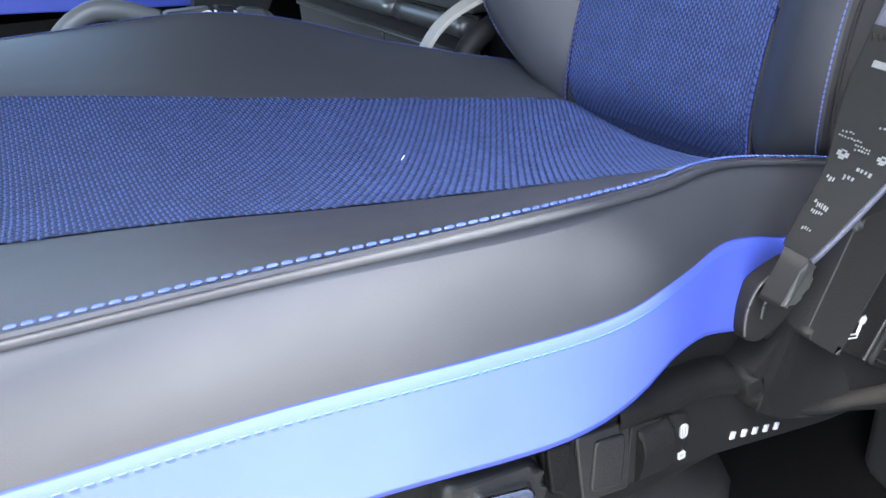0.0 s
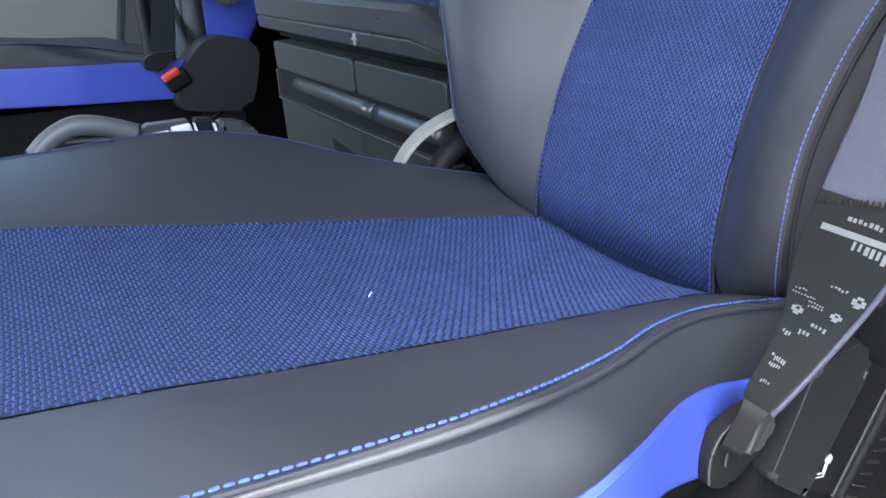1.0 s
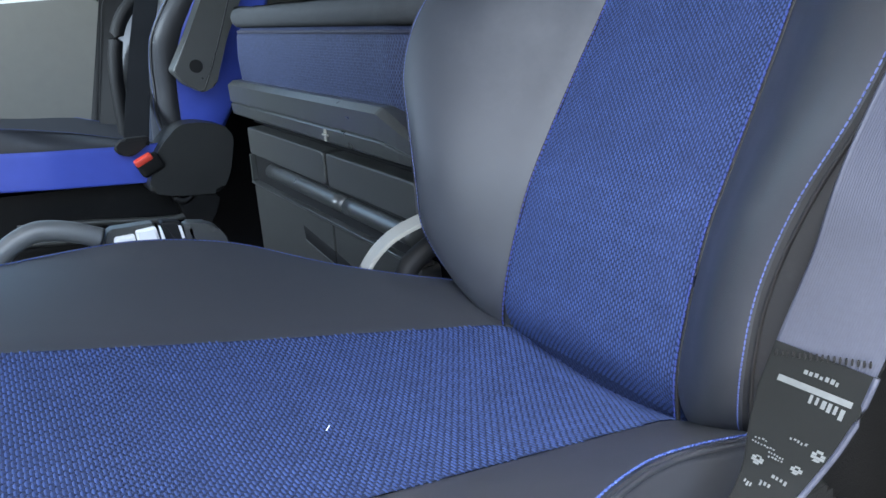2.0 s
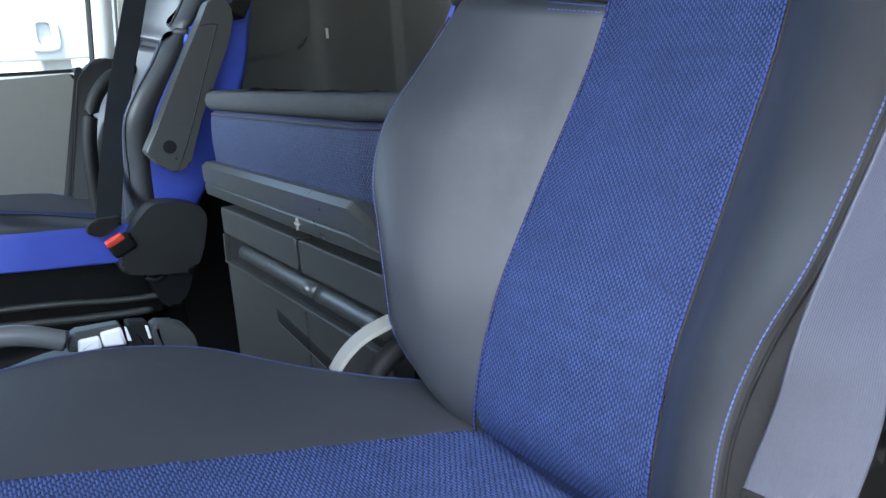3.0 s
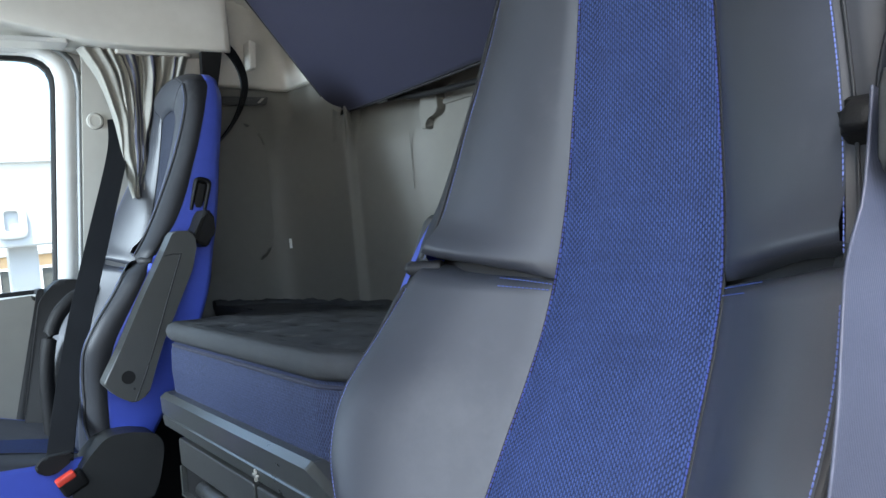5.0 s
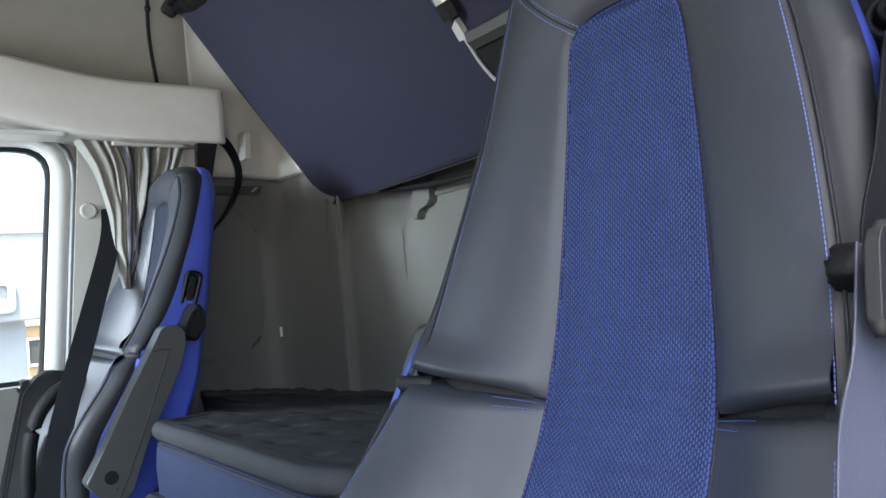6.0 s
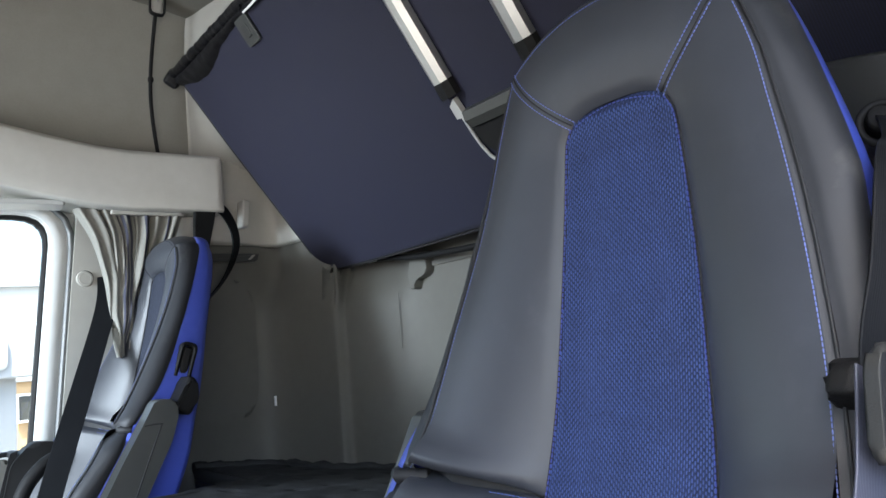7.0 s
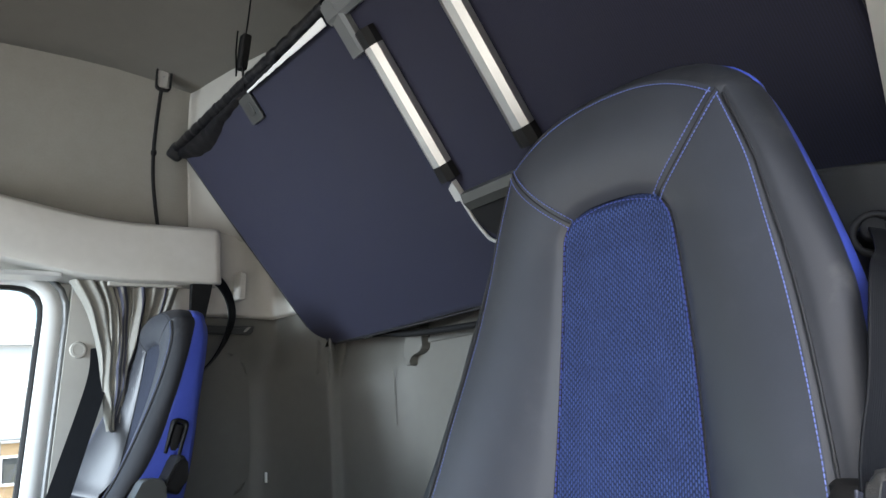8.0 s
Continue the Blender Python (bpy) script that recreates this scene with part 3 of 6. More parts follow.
cap = part("round_cap", moved(tube([(0, 0, 0), (0, 0, 0.003), (0, 0, 0.006)], lambda t: 0.021 - 0.004 * t, 20), pose(0.580, 2.151, 1.271, 90)), CREAM_SHADED, pillar)
part("cap_recess", moved(tube([(0.0135 * math.cos(q), 0.0135 * math.sin(q), 0) for q in (k * math.pi / 10 for k in range(21))], 0.0015, 6), pose(0.580, 2.1455, 1.271, 90)), CREAM_SHADED, pillar)

# driver's door opening: pillar behind it, sill below
pillar_d = thing("pillar_2", "dark grey pillar behind the open door", "pillar", kind="structure")
post = prism(rounded([(0.832, 0.352), (0.95, 0.36), (0.95, 0.50), (0.90, 0.56), (0.86, 0.57), (0.845, 0.50), (0.826, 0.41)], 0.02, 4), "z", 0.0, 1.244, 0.012, 3)
for v in post.verts:
    v.co.z += (v.co.z > 1.2) * (v.co.y - 0.41) * 0.19
part("upper_trim", post, PLASTIC_GREY, pillar_d)
part("sill", block((1.9, 0.10, 0.06), (-0.2, 0.33, -0.01), 0.01), PLASTIC, pillar_d)
# out of view: post drawn forward and flange added to shade the seat
part("outer_post", block((0.59, 0.13, 2.5), (0.995, 0.245, 0.85), 0.02), CAB_PAINT, pillar_d)
part("shade_flange", block((0.16, 0.07, 1.25), (0.635, 0.225, 0.22), 0.02), PLASTIC, pillar_d)


# ---- seats ----
ZS = [.45, .50, .55, .60, .65, .70, .75, .80, .85, .90, .95, 1.0, 1.05, 1.10, 1.15, 1.20, 1.25, 1.312]
SX_PLAIN = smoothed(ZS, [.56, .535, .499, .478, .477, .482, .492, .516, .558, .595, .626, .646, .662, .678, .692, .702, .710, .717])
SW = smoothed(ZS, [.13, .15, .172, .188, .196, .211, .232, .240, .235, .224, .212, .204, .195, .184, .172, .160, .148, .126])
ZI = [.45, .515, .55, .60, .65, .70, .75, .80, .85, .90, .95, 1.0, 1.1, 1.2, 1.25]
IX = smoothed(ZI, [.52, .511, .512, .524, .542, .569, .598, .627, .654, .674, .687, .696, .710, .719, .720])
IW_PLAIN = smoothed(ZI, [.111, .109, .106, .104, .102, .101, .099, .096, .094, .092, .088, .084, .077, .068, .062])


def IW(z):
    """Half width of the cloth panel, drawn in round its upper corners."""
    return IW_PLAIN(z) - 0.0095 * max(0.0, (min(z, 1.24) - 1.214) / 0.026) ** 2.6

ZB = [.45, .634, .70, .757, .85, .925, 1.0, 1.1, 1.14, 1.23, 1.30, 1.335]
BW = smoothed(ZB, [.20, .225, .240, .255, .262, .255, .238, .214, .207, .175, .147, .130])
ZF = [.45, .60, .70, .757, .80, .85, .90, .937, .987, 1.05, 1.11, 1.17, 1.23, 1.28, 1.313, 1.335]
BX = smoothed(ZF, [.55, .537, .531, .541, .559, .583, .607, .627, .660, .688, .707, .726, .744, .756, .761, .754])
ZR = [.45, .55, .65, .84, .93, .986, 1.056, 1.13, 1.18, 1.234, 1.29, 1.335]
RX = smoothed(ZR, [.60, .63, .675, .733, .748, .760, .771, .780, .789, .799, .805, .800])
# the passenger's backrest is set flatter at the waist
SX_MATE = smoothed(ZS, [.565, .545, .519, .502, .499, .494, .495, .516, .547, .574, .605, .629, .650, .670, .688, .703, .714, .717])
XC = [-.05, .04, .12, .20, .25, .30, .35, .40, .45, .50, .56]
CW = smoothed(XC, [.247, .2574, .2642, .2705, .2630, .2450, .2190, .1977, .187, .183, .180])
CZ = smoothed(XC, [.6295, .6278, .6258, .6222, .6150, .6035, .5900, .5745, .5595, .5452, .525])
# the cushion's inner edge runs straighter
XI = [-.05, .04, .12, .20, .25, .30, .334, .372, .40, .433, .47, .51, .56]
CW_IN = smoothed(XI, [.262, .273, .280, .285, .286, .283, .276, .258, .240, .220, .203, .190, .182])
CZ_IN = smoothed(XI, [.6265, .6255, .6235, .6222, .6165, .605, .594, .579, .570, .561, .551, .541, .528])
XJ = [-.05, .04, .12, .20, .30, .40, .50, .56]
JW = smoothed(XJ, [.146, .1404, .1345, .1295, .1218, .1142, .1068, .105])
JZ = smoothed(XJ, [.626, .6098, .5956, .5787, .5589, .540, .5211, .510])
XL = [-.05, .05, .12, .20, .26, .31, .36, .41, .455, .53]
LW = smoothed(XL, [.256, .268, .274, .276, .268, .250, .226, .203, .189, .182])
LZ = smoothed(XL, [.589, .586, .5845, .5755, .5645, .5570, .5475, .5275, .508, .490])
XM = [-.05, .15, .22, .25, .28, .31, .335, .36, .42, .455, .53]
MW = smoothed(XM, [.251, .272, .272, .268, .260, .248, .236, .223, .199, .189, .182])
MZ = smoothed(XM, [.541, .531, .518, .513, .511, .511, .504, .492, .461, .451, .445])
CREASE_IN, CREASE_OUT = 0.890, 0.914


def nose(x):
    """How far the cushion's front rounds down."""
    return 0.0 if x > -0.03 else 0.10 * min(1, (-0.03 - x) / 0.06) ** 2


def build_seat(name, label, origin, side, lean_back, straight):
    """A truck seat facing -x. side: +1 where its inner flank faces +y. lean_back: extra recline in degrees."""
    SX = SX_MATE if straight else SX_PLAIN
    turn_back = Matrix.Rotation(radians(lean_back), 3, "Y")
    swell_out = 0.012 if straight else 0.005
    thread_in = SEAM if straight else THREAD_DARK
    hip = Vector((0.50, 0, 0.53))
    org = Vector(origin)
    seat = thing(name, label, "seat", group="cab seats", at=(org.x + 0.25, org.y, 0))

    def B(x, y, z):
        if straight and y < 0:
            y *= 0.86
        if straight and z > 1.25:
            z = 1.25 + (z - 1.25) * 0.7
        p = hip + turn_back @ (Vector((x, y, z)) - hip)
        return org + Vector((p.x, p.y * side, p.z))

    def C(x, y, z):
        return org + Vector((x, y * side, z))

    fwd = turn_back @ Vector((-1, 0, 0))

    def tuck(z):
        """How far the backrest's foot draws back behind the cushion."""
        return 0.014 * min(1, max(0, 0.552 - z) / 0.045) ** 2

    def dip(x):
        """How far the cushion's rear end sinks towards the backrest."""
        return 0.014 * min(1, max(0, x - 0.495) / 0.05) ** 1.5

    def bulge(u, s):
        """How far the lower bolster swells; the door's side is fuller towards its edge."""
        return 0.014 * math.sin(math.pi * u) ** 0.8 if straight or s > 0 else 0.0155 * abs(math.sin(math.pi * u ** 1.3)) ** 0.8

    def low_x(u, z, s=1):
        fold = max(0, (z - (lerp(CREASE_IN, CREASE_OUT, u) - 0.006)) / 0.011) ** 2
        return lerp(IX(z), SX(z), u * u * (3 - 2 * u) * 0.5 + u * 0.5) - bulge(u, s) * (1 - fold) + 0.024 * fold * (0.08 + 0.92 * min(1, u * 1.6)) + tuck(z)

    def up_x(u, z, s=1):
        t = (z - 0.914) / 0.398
        return lerp(IX(min(z, 1.25)), SX(z), u) - 0.012 * math.sin(math.pi * min(1, u * 1.02)) ** 0.7 * lerp(1.0, 0.5, t * t)

    def low_edge(x):
        """Half width and height where the cushion's leather meets the blue skirt."""
        return (0.270 - 0.10 * max(0, x - 0.30), 0.577 - 0.09 * (x - 0.219)) if straight else (LW(x), LZ(x))

    def skirt_edge(x):
        return (0.268 - 0.10 * max(0, x - 0.30), 0.510 - 0.107 * (x - 0.203)) if straight else (MW(x), MZ(x))

    # --- backrest ---
    rows = []
    for k in range(49):
        t = k / 48
        row = []
        for j in range(21):
            u = j / 10 - 1
            z = lerp(0.46, 1.240 + 0.010 * (1 - abs(u) ** 3), t)
            edge = max(0, (abs(u) - 0.9) / 0.1)
            top = max(0, (t - 0.985) / 0.015)
            row.append(B(IX(z) + 0.003 * (1 - u * u) + 0.002 * max(edge, top) ** 2 + tuck(z), u * IW(z), z))
        rows.append(row)
    insert = part("back_insert", sheet(rows), FABRIC_GLARE if straight else FABRIC, seat, "woven cloth panel")
    if not straight:
        zs, z = [], 0.475
        while z < 1.243:
            zs.append(z)
            z += 0.00265 / math.hypot(1, (IX(z + 0.005) - IX(z - 0.005)) / 0.01)
        yarn_floats("raised_yarn", lambda z, y: B(IX(z) + 0.003 * (1 - (y / IW(min(z, 1.24))) ** 2) + tuck(z), y, z), 0, zs, [0.00265 * k for k in range(-50, 51)], lambda z: IW(min(z, 1.24)) - 0.001, YARN, insert)
    for s, nm in ((1, "inner"), (-1, "outer")):
        rows = []
        for k in range(61):
            t = (k / 60) ** 0.8
            row = []
            for j in range(17):
                u = j / 16
                z = lerp(0.46, lerp(CREASE_IN, CREASE_OUT, u) + 0.005, t)
                fold = max(0, (z - (lerp(CREASE_IN, CREASE_OUT, u) - 0.006)) / 0.011) ** 2
                x = lerp(IX(z), SX(z), u * u * (3 - 2 * u) * 0.5 + u * 0.5)
                x += -bulge(u, s) * (1 - fold) + 0.024 * fold * (0.08 + 0.92 * min(1, u * 1.6)) + 0.0015 * max(0, 1 - u / 0.06) + tuck(z)
                row.append(B(x, s * lerp(IW(z) - 0.0005, SW(z), u), z - 0.004 * fold))
            rows.append(row)
        part("lower_bolster", sheet(rows), LEATHER, seat)
        rows = []
        for k in range(41):
            t = k / 40
            row = []
            for j in range(17):
                u = j / 16
                z0, z1 = lerp(CREASE_IN, CREASE_OUT, u) + 0.004, lerp(1.240, 1.312, u)
                z = lerp(z0, z1, t)
                fold = max(0, 1 - (z - z0) / 0.011) ** 2
                zz = min(z, 1.25)
                x = lerp(IX(zz), SX(z), u)
                x += -0.012 * math.sin(math.pi * min(1, u * 1.02)) ** 0.7 * lerp(1.0, 0.5, t ** 2) * (1 - fold) + 0.030 * fold * (0.1 + 0.9 * min(1, u * 1.6)) - 0.009 * u ** 0.5 * math.exp(-((z - z0 - 0.016) / 0.014) ** 2) + 0.0015 * max(0, 1 - u / 0.06) 
                row.append(B(x, s * lerp(IW(zz) - 0.0005, SW(z), u), z))
            rows.append(row)
        part("upper_bolster", sheet(rows), LEATHER, seat)
        # flank: leather from the stitched edge back to the shell, in two pieces with a notch
        for nm2, za, zb in (("lower_flank", 0.46, 0.908), ("upper_flank", 0.910, 1.318)):
            rows = []
            for k in range(33):
                t = k / 32
                z = lerp(za, zb, t)
                e = max(0, 1 - (z - za) / 0.02) ** 2 * (nm2 == "upper_flank") + max(0, 1 - (zb - z) / 0.03) ** 2 * (nm2 == "lower_flank")
                x0, w0, x1, w1 = SX(min(z, 1.312)), SW(min(z, 1.312)), BX(z) + 0.004, BW(z) + 0.001
                xm, wm = x0 + 0.012, max(w0, w1) + swell_out
                row = []
                for j in range(13):
                    u = j / 12
                    x = (1 - u) ** 2 * x0 + 2 * u * (1 - u) * xm + u * u * x1
                    w = (1 - u) ** 2 * w0 + 2 * u * (1 - u) * wm + u * u * w1
                    groove = 0.002 * math.exp(-((u - min(0.3, 0.5 * 0.0085 / (math.hypot(x1 - x0, w1 - w0) + 0.012))) / 0.03) ** 2)
                    row.append(B(x + e * 0.016 * (1 - u) + groove, s * (w - e * 0.012 - groove), z - 0.006 * (1 - u) * max(0, (z - 1.25) / 0.068)))
                rows.append(row)
            part(nm2, sheet(rows), LEATHER_SHADED, seat)
        # seam groove behind the stitched edge, and the edge's stitching
        for za, zb in ((0.50, 0.893), (0.922, 1.306)):
            zs = [lerp(za, zb, k / 40) for k in range(41)]
            part("stitching", stitches([B((low_x if za < 0.6 else up_x)(1 - 0.0015 / (SW(z) - IW(z)), z, s) - 0.0006, s * (SW(z) - 0.0015), z) for z in zs], turn_back @ Vector((-0.85, s * 0.5, 0)), radius=0.00042, wide=1.2), THREAD, seat, "blue edge stitching")
            line = []
            for z in zs:
                x0, w0, x1, w1 = SX(z), SW(z), BX(z), BW(z)
                u = min(0.3, 0.5 * 0.0085 / (math.hypot(x1 - x0, w1 - w0) + 0.012))
                line.append(B((1 - u) ** 2 * x0 + 2 * u * (1 - u) * (x0 + 0.012) + u * u * x1, s * ((1 - u) ** 2 * w0 + 2 * u * (1 - u) * (max(w0, w1) + swell_out) + u * u * w1), z))
            part("piping", tube(line, 0.0013, 6), SEAM, seat)
        # black filler added to darken the notch between the two flank pieces
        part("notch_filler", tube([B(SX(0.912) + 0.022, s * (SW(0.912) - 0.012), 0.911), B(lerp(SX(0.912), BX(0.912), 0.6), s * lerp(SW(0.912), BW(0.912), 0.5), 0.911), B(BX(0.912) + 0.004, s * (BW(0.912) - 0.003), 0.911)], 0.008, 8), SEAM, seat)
        # insert's edge seam
        zs = [lerp(0.50, 1.236, k / 60) for k in range(61)]
        part("seam", tube([B(IX(z) + 0.0015, s * (IW(z) - 0.0005), z) for z in zs], 0.0016, 6), SEAM, seat)
        part("stitching", stitches([B(IX(z) - 0.0004, s * (IW(z) - 0.0020), z) for z in zs], fwd, pitch=0.0050, length=0.0042, radius=0.0006), thread_in, seat)
        # double stitching along the fold and the diagonal seam
        for off, reach in ((0.0015, 0.38), (-0.0055, 0.30)):
            pts = []
            for k in range(13):
                u = lerp(0.02, reach, k / 12)
                z = lerp(CREASE_IN, CREASE_OUT, u) + off
                fold = max(0, (z - (lerp(CREASE_IN, CREASE_OUT, u) - 0.006)) / 0.011) ** 2
                x = lerp(IX(z), SX(z), u * u * (3 - 2 * u) * 0.5 + u * 0.5) - bulge(u, s) * (1 - fold) + 0.024 * fold * (0.08 + 0.92 * min(1, u * 1.6))
                pts.append(B(x - 0.0012, s * lerp(IW(z), SW(z), u), z - 0.004 * fold))
            part("stitching", stitches(pts, fwd, pitch=0.0039, length=0.0031, radius=0.00046, wide=1.2), THREAD_SEAT, seat)
        for off in () if straight else (-0.0045, 0.0045):
            a, b = Vector((IX(1.24) - 0.0012, IW(1.24), 1.240)), Vector((SX(1.312) - 0.0012, SW(1.312), 1.312))
            nrm = Vector((0, -(b.z - a.z), b.y - a.y)).normalized()
            pts = []
            for k in range(11):
                t = k / 10
                ez = lerp(1.240, 1.312, t)
                p = Vector((lerp(IX(min(ez, 1.25)), SX(ez), t) - 0.0012, lerp(IW(min(ez, 1.25)), SW(ez), t), ez)) + nrm * off + Vector((-0.0066 * math.sin(math.pi * t) ** 0.7, 0, 0))
                pts.append(B(p.x, s * p.y, p.z))
            part("stitching", stitches(pts, fwd, pitch=0.0039, length=0.0031, radius=0.00046, wide=1.2), THREAD, seat)
        part("seam", tube([B(lerp(IX(1.24), SX(lerp(1.240, 1.312, t)), t) - 0.006 * math.sin(math.pi * t) ** 0.7, s * lerp(IW(1.24), SW(lerp(1.240, 1.312, t)), t), lerp(1.240, 1.312, t)) for t in (k / 12 for k in range(13))], 0.0009, 6), SEAM, seat)

    def arc(u):
        """The backrest's upper edge, from u = -1 to 1."""
        return Vector((0.717 + 0.006 * (1 - u * u), 0.126 * u, 1.312 + 0.040 * (1 - abs(u) ** 2.4)))
    rows = []
    for k in range(17):
        t = k / 16
        row = []
        for j in range(33):
            u = j / 16 - 1
            a = Vector((IX(1.25) + 0.0025 * (t < 0.02), u * IW(1.24), 1.240 + 0.010 * (1 - abs(u) ** 3)))
            p = a.lerp(arc(u), t)
            ez = lerp(1.240, 1.312, t)
            ey = lerp(IW(min(ez, 1.25)) - 0.0005, SW(ez), t)
            p.y *= ey / lerp(IW(1.24), 0.126, t)
            p.x += (lerp(IX(min(ez, 1.25)), SX(ez), t) - lerp(IX(1.25), 0.717, t)) * abs(u) ** 4
            p.x -= lerp(0.010, 0.006, abs(u) ** 4) * math.sin(math.pi * t) ** 0.7
            row.append(B(*p))
        rows.append(row)
    part("head_panel", sheet(rows), LEATHER, seat)
    us = [lerp(-0.97, 0.97, k / 40) for k in range(41)]
    part("stitching", stitches([B(arc(u).x - 0.0036, arc(u).y * 0.995, arc(u).z - 0.0045) for u in us], fwd + Vector((0, 0, 0.3)), radius=0.00042, wide=1.2), SEAM if straight else THREAD, seat)
    part("stitching", stitches([B(IX(1.25) - 0.0006, u * IW(1.24) * 0.96, 1.2365 + 0.010 * (1 - u * u)) for u in us], fwd, pitch=0.0050, length=0.0036, radius=0.0004), thread_in, seat)
    rows = []
    for k in range(9):
        t = k / 8
        row = []
        for j in range(33):
            u = j / 16 - 1
            a = arc(u)
            b = Vector((BX(1.318) + 0.004, (BW(1.318) + 0.001) * u, 1.318 + 0.038 * (1 - abs(u) ** 6)))
            p = a.lerp(b, t) + Vector((0, 0, 0.009 * math.sin(math.pi * t) * (1 - u ** 6)))
            # at its ends the cap swells like the flanks below it
            swell = 2 * t * (1 - t) * abs(u) ** 4
            p.x += swell * (SX(1.312) + 0.012 - (a.x + b.x) / 2)
            p.y += swell * math.copysign(max(abs(a.y), abs(b.y)) + swell_out - abs(a.y + b.y) / 2, u)
            row.append(B(*p))
            if abs(u) == 1:
                # turned in below the flanks' upper edge
                row.insert(0 if u < 0 else 99, B(p.x + 0.002, p.y * 0.975, p.z - 0.010))
        rows.append(row)
    part("head_cap", sheet(rows), LEATHER_SHADED, seat)
    # black backing sheet added so the folds read as dark, seen only in them
    part("fold_backing", sheet([[B(lerp(IX(min(z, 1.25)), SX(z), min(1, abs(u) * 1.3) ** 2) + 0.034, u * (SW(z) + 0.004), z) for u in (k / 10 - 1 for k in range(21))] + [] for z in (lerp(0.62, 1.30, q / 30) for q in range(31))]), SEAM, seat)
    # blue shell
    rows = []
    thin = 0.002 if straight else 0.011
    for k in range(37):
        t = k / 36
        z = lerp(0.50 if straight else 0.84, 1.318, t)
        x0, w0, x1 = BX(z), BW(z), RX(z)
        half = [(x0, w0 - 0.012), (x0 + 0.001, w0 - 0.001), (x0 + 0.010, w0 + 0.001 - thin * 0.2), (lerp(x0, x1, 0.5), w0 + 0.001 - thin * 0.5), (x1 - 0.02, w0 - 0.006 - thin * 0.75), (x1 - 0.006, w0 - 0.020 - thin * 0.9), (x1, w0 - 0.05 - thin * 0.6), (x1 + 0.006, 0.04)]
        rows.append([B(x, y, z) for x, y in half] + [B(x, -y, z) for x, y in half[::-1]])
    # its top follows the rear edge of the head cap
    for g in (0.985, 0.96, 0.92, 0.86, 0.76, 0.62, 0.42, 0.15):
        top = [(lerp(x, 0.785, 0.5 * (1 - g)), y * g) for x, y in half]
        zt = 1.3215 + 0.037 * (1 - g ** 6)
        rows.append([B(x, y, zt) for x, y in top] + [B(x, -y, zt) for x, y in top[::-1]])
    shell = part("back_shell", sheet(rows), BLUE_LEATHER, seat, "bright blue back shell")
    # dark slot for the belt on the inner flank
    part("strap_slot", moved(block((0.020, 0.012, 0.125), (0, 0, 0), 0.006), Matrix.Translation(B(0.711, 0.228, 1.008)) @ Matrix.Rotation(radians(12 + lean_back), 4, "Y")), RUBBER, seat, "black slot in the shell")
    part("slot_rim", moved(ring_frame(rect(-0.017, 0.017, -0.072, 0.072, 0.014), rect(-0.010, 0.010, -0.064, 0.064, 0.010), "y", -0.0085, 0.0085), Matrix.Translation(B(0.711, 0.227, 1.008)) @ Matrix.Rotation(radians(12 + lean_back), 4, "Y")), PLASTIC, seat)

    # --- cushion ---
    xs = [lerp(-0.095, 0.56, k / 60) for k in range(61)]
    part("cushion_insert", sheet([[C(x, u * JW(x), JZ(x) - nose(x) - dip(x) - 0.012 * (1 - u * u) ) for u in (j / 12 - 1 for j in range(25))] for x in xs]), FABRIC, seat, "blue woven cloth panel")
    if not straight:
        pad = [o for o in seat.children if o.name.startswith("cushion_insert")][0]
        xq = [lerp(-0.09, 0.555, k / 243) for k in range(244)]
        yarn_floats("raised_yarn", lambda x, y: C(x, y, JZ(x) - nose(x) - dip(x) - 0.012 * (1 - (y / JW(x)) ** 2)), 1, xq, [0.0043 * k for k in range(-40, 41)], lambda x: JW(x) + 0.0012, YARN, pad, (0.0078, 0.0019, 0.0008))
    for s in (1, -1):
        rows, side_rows, blue_rows, edge = [], [], [], []
        for x in xs:
            n = nose(x)
            inner = s > 0 and not straight
            w0, z0, w1, z1 = JW(x), JZ(x) - n - dip(x), (CW_IN if inner else CW)(x), (CZ_IN if inner else CZ)(x) - n - dip(x) * 0.5
            wm, zm = lerp(w0, w1, 0.62), lerp(z0, z1, 0.35) + 0.004
            row = []
            for j in range(17):
                u = j / 16
                row.append(C(x, s * ((1 - u) ** 2 * w0 + 2 * u * (1 - u) * wm + u * u * w1), (1 - u) ** 2 * z0 + 2 * u * (1 - u) * zm + u * u * z1 + 0.003 * math.sin(math.pi * u) - 0.0008 * max(0, 1 - u / 0.05)))
            rows.append(row)
            edge.append((x, w1, z1))
            lw, lz = low_edge(x)
            lz -= n * 0.6
            row = []
            for j in range(13):
                u = j / 12
                groove = 0.0016 * math.exp(-((u - 0.115) / 0.025) ** 2)
                row.append(C(x, s * ((1 - u) ** 2 * w1 + 2 * u * (1 - u) * (max(w1, lw) + 0.002) + u * u * lw - groove), (1 - u) ** 2 * z1 + 2 * u * (1 - u) * lerp(z1, lz, 0.42) + u * u * lz))
            side_rows.append(row)
            mw, mz = skirt_edge(x)
            mz -= n * 0.3
            blue_rows.append([C(x, s * (lerp(lw, mw, u) - 0.002 * (u < 0.04)), lerp(lz + 0.002, mz, u)) for u in (0, 0.06, 0.2, 0.4, 0.6, 0.8, 0.95, 1)])
        part("cushion_bolster", sheet(rows), LEATHER, seat)
        part("cushion_flank", sheet(side_rows), LEATHER, seat)
        part("cushion_skirt", sheet(blue_rows, 0.004), BLUE_LEATHER, seat, "bright blue leather skirt")
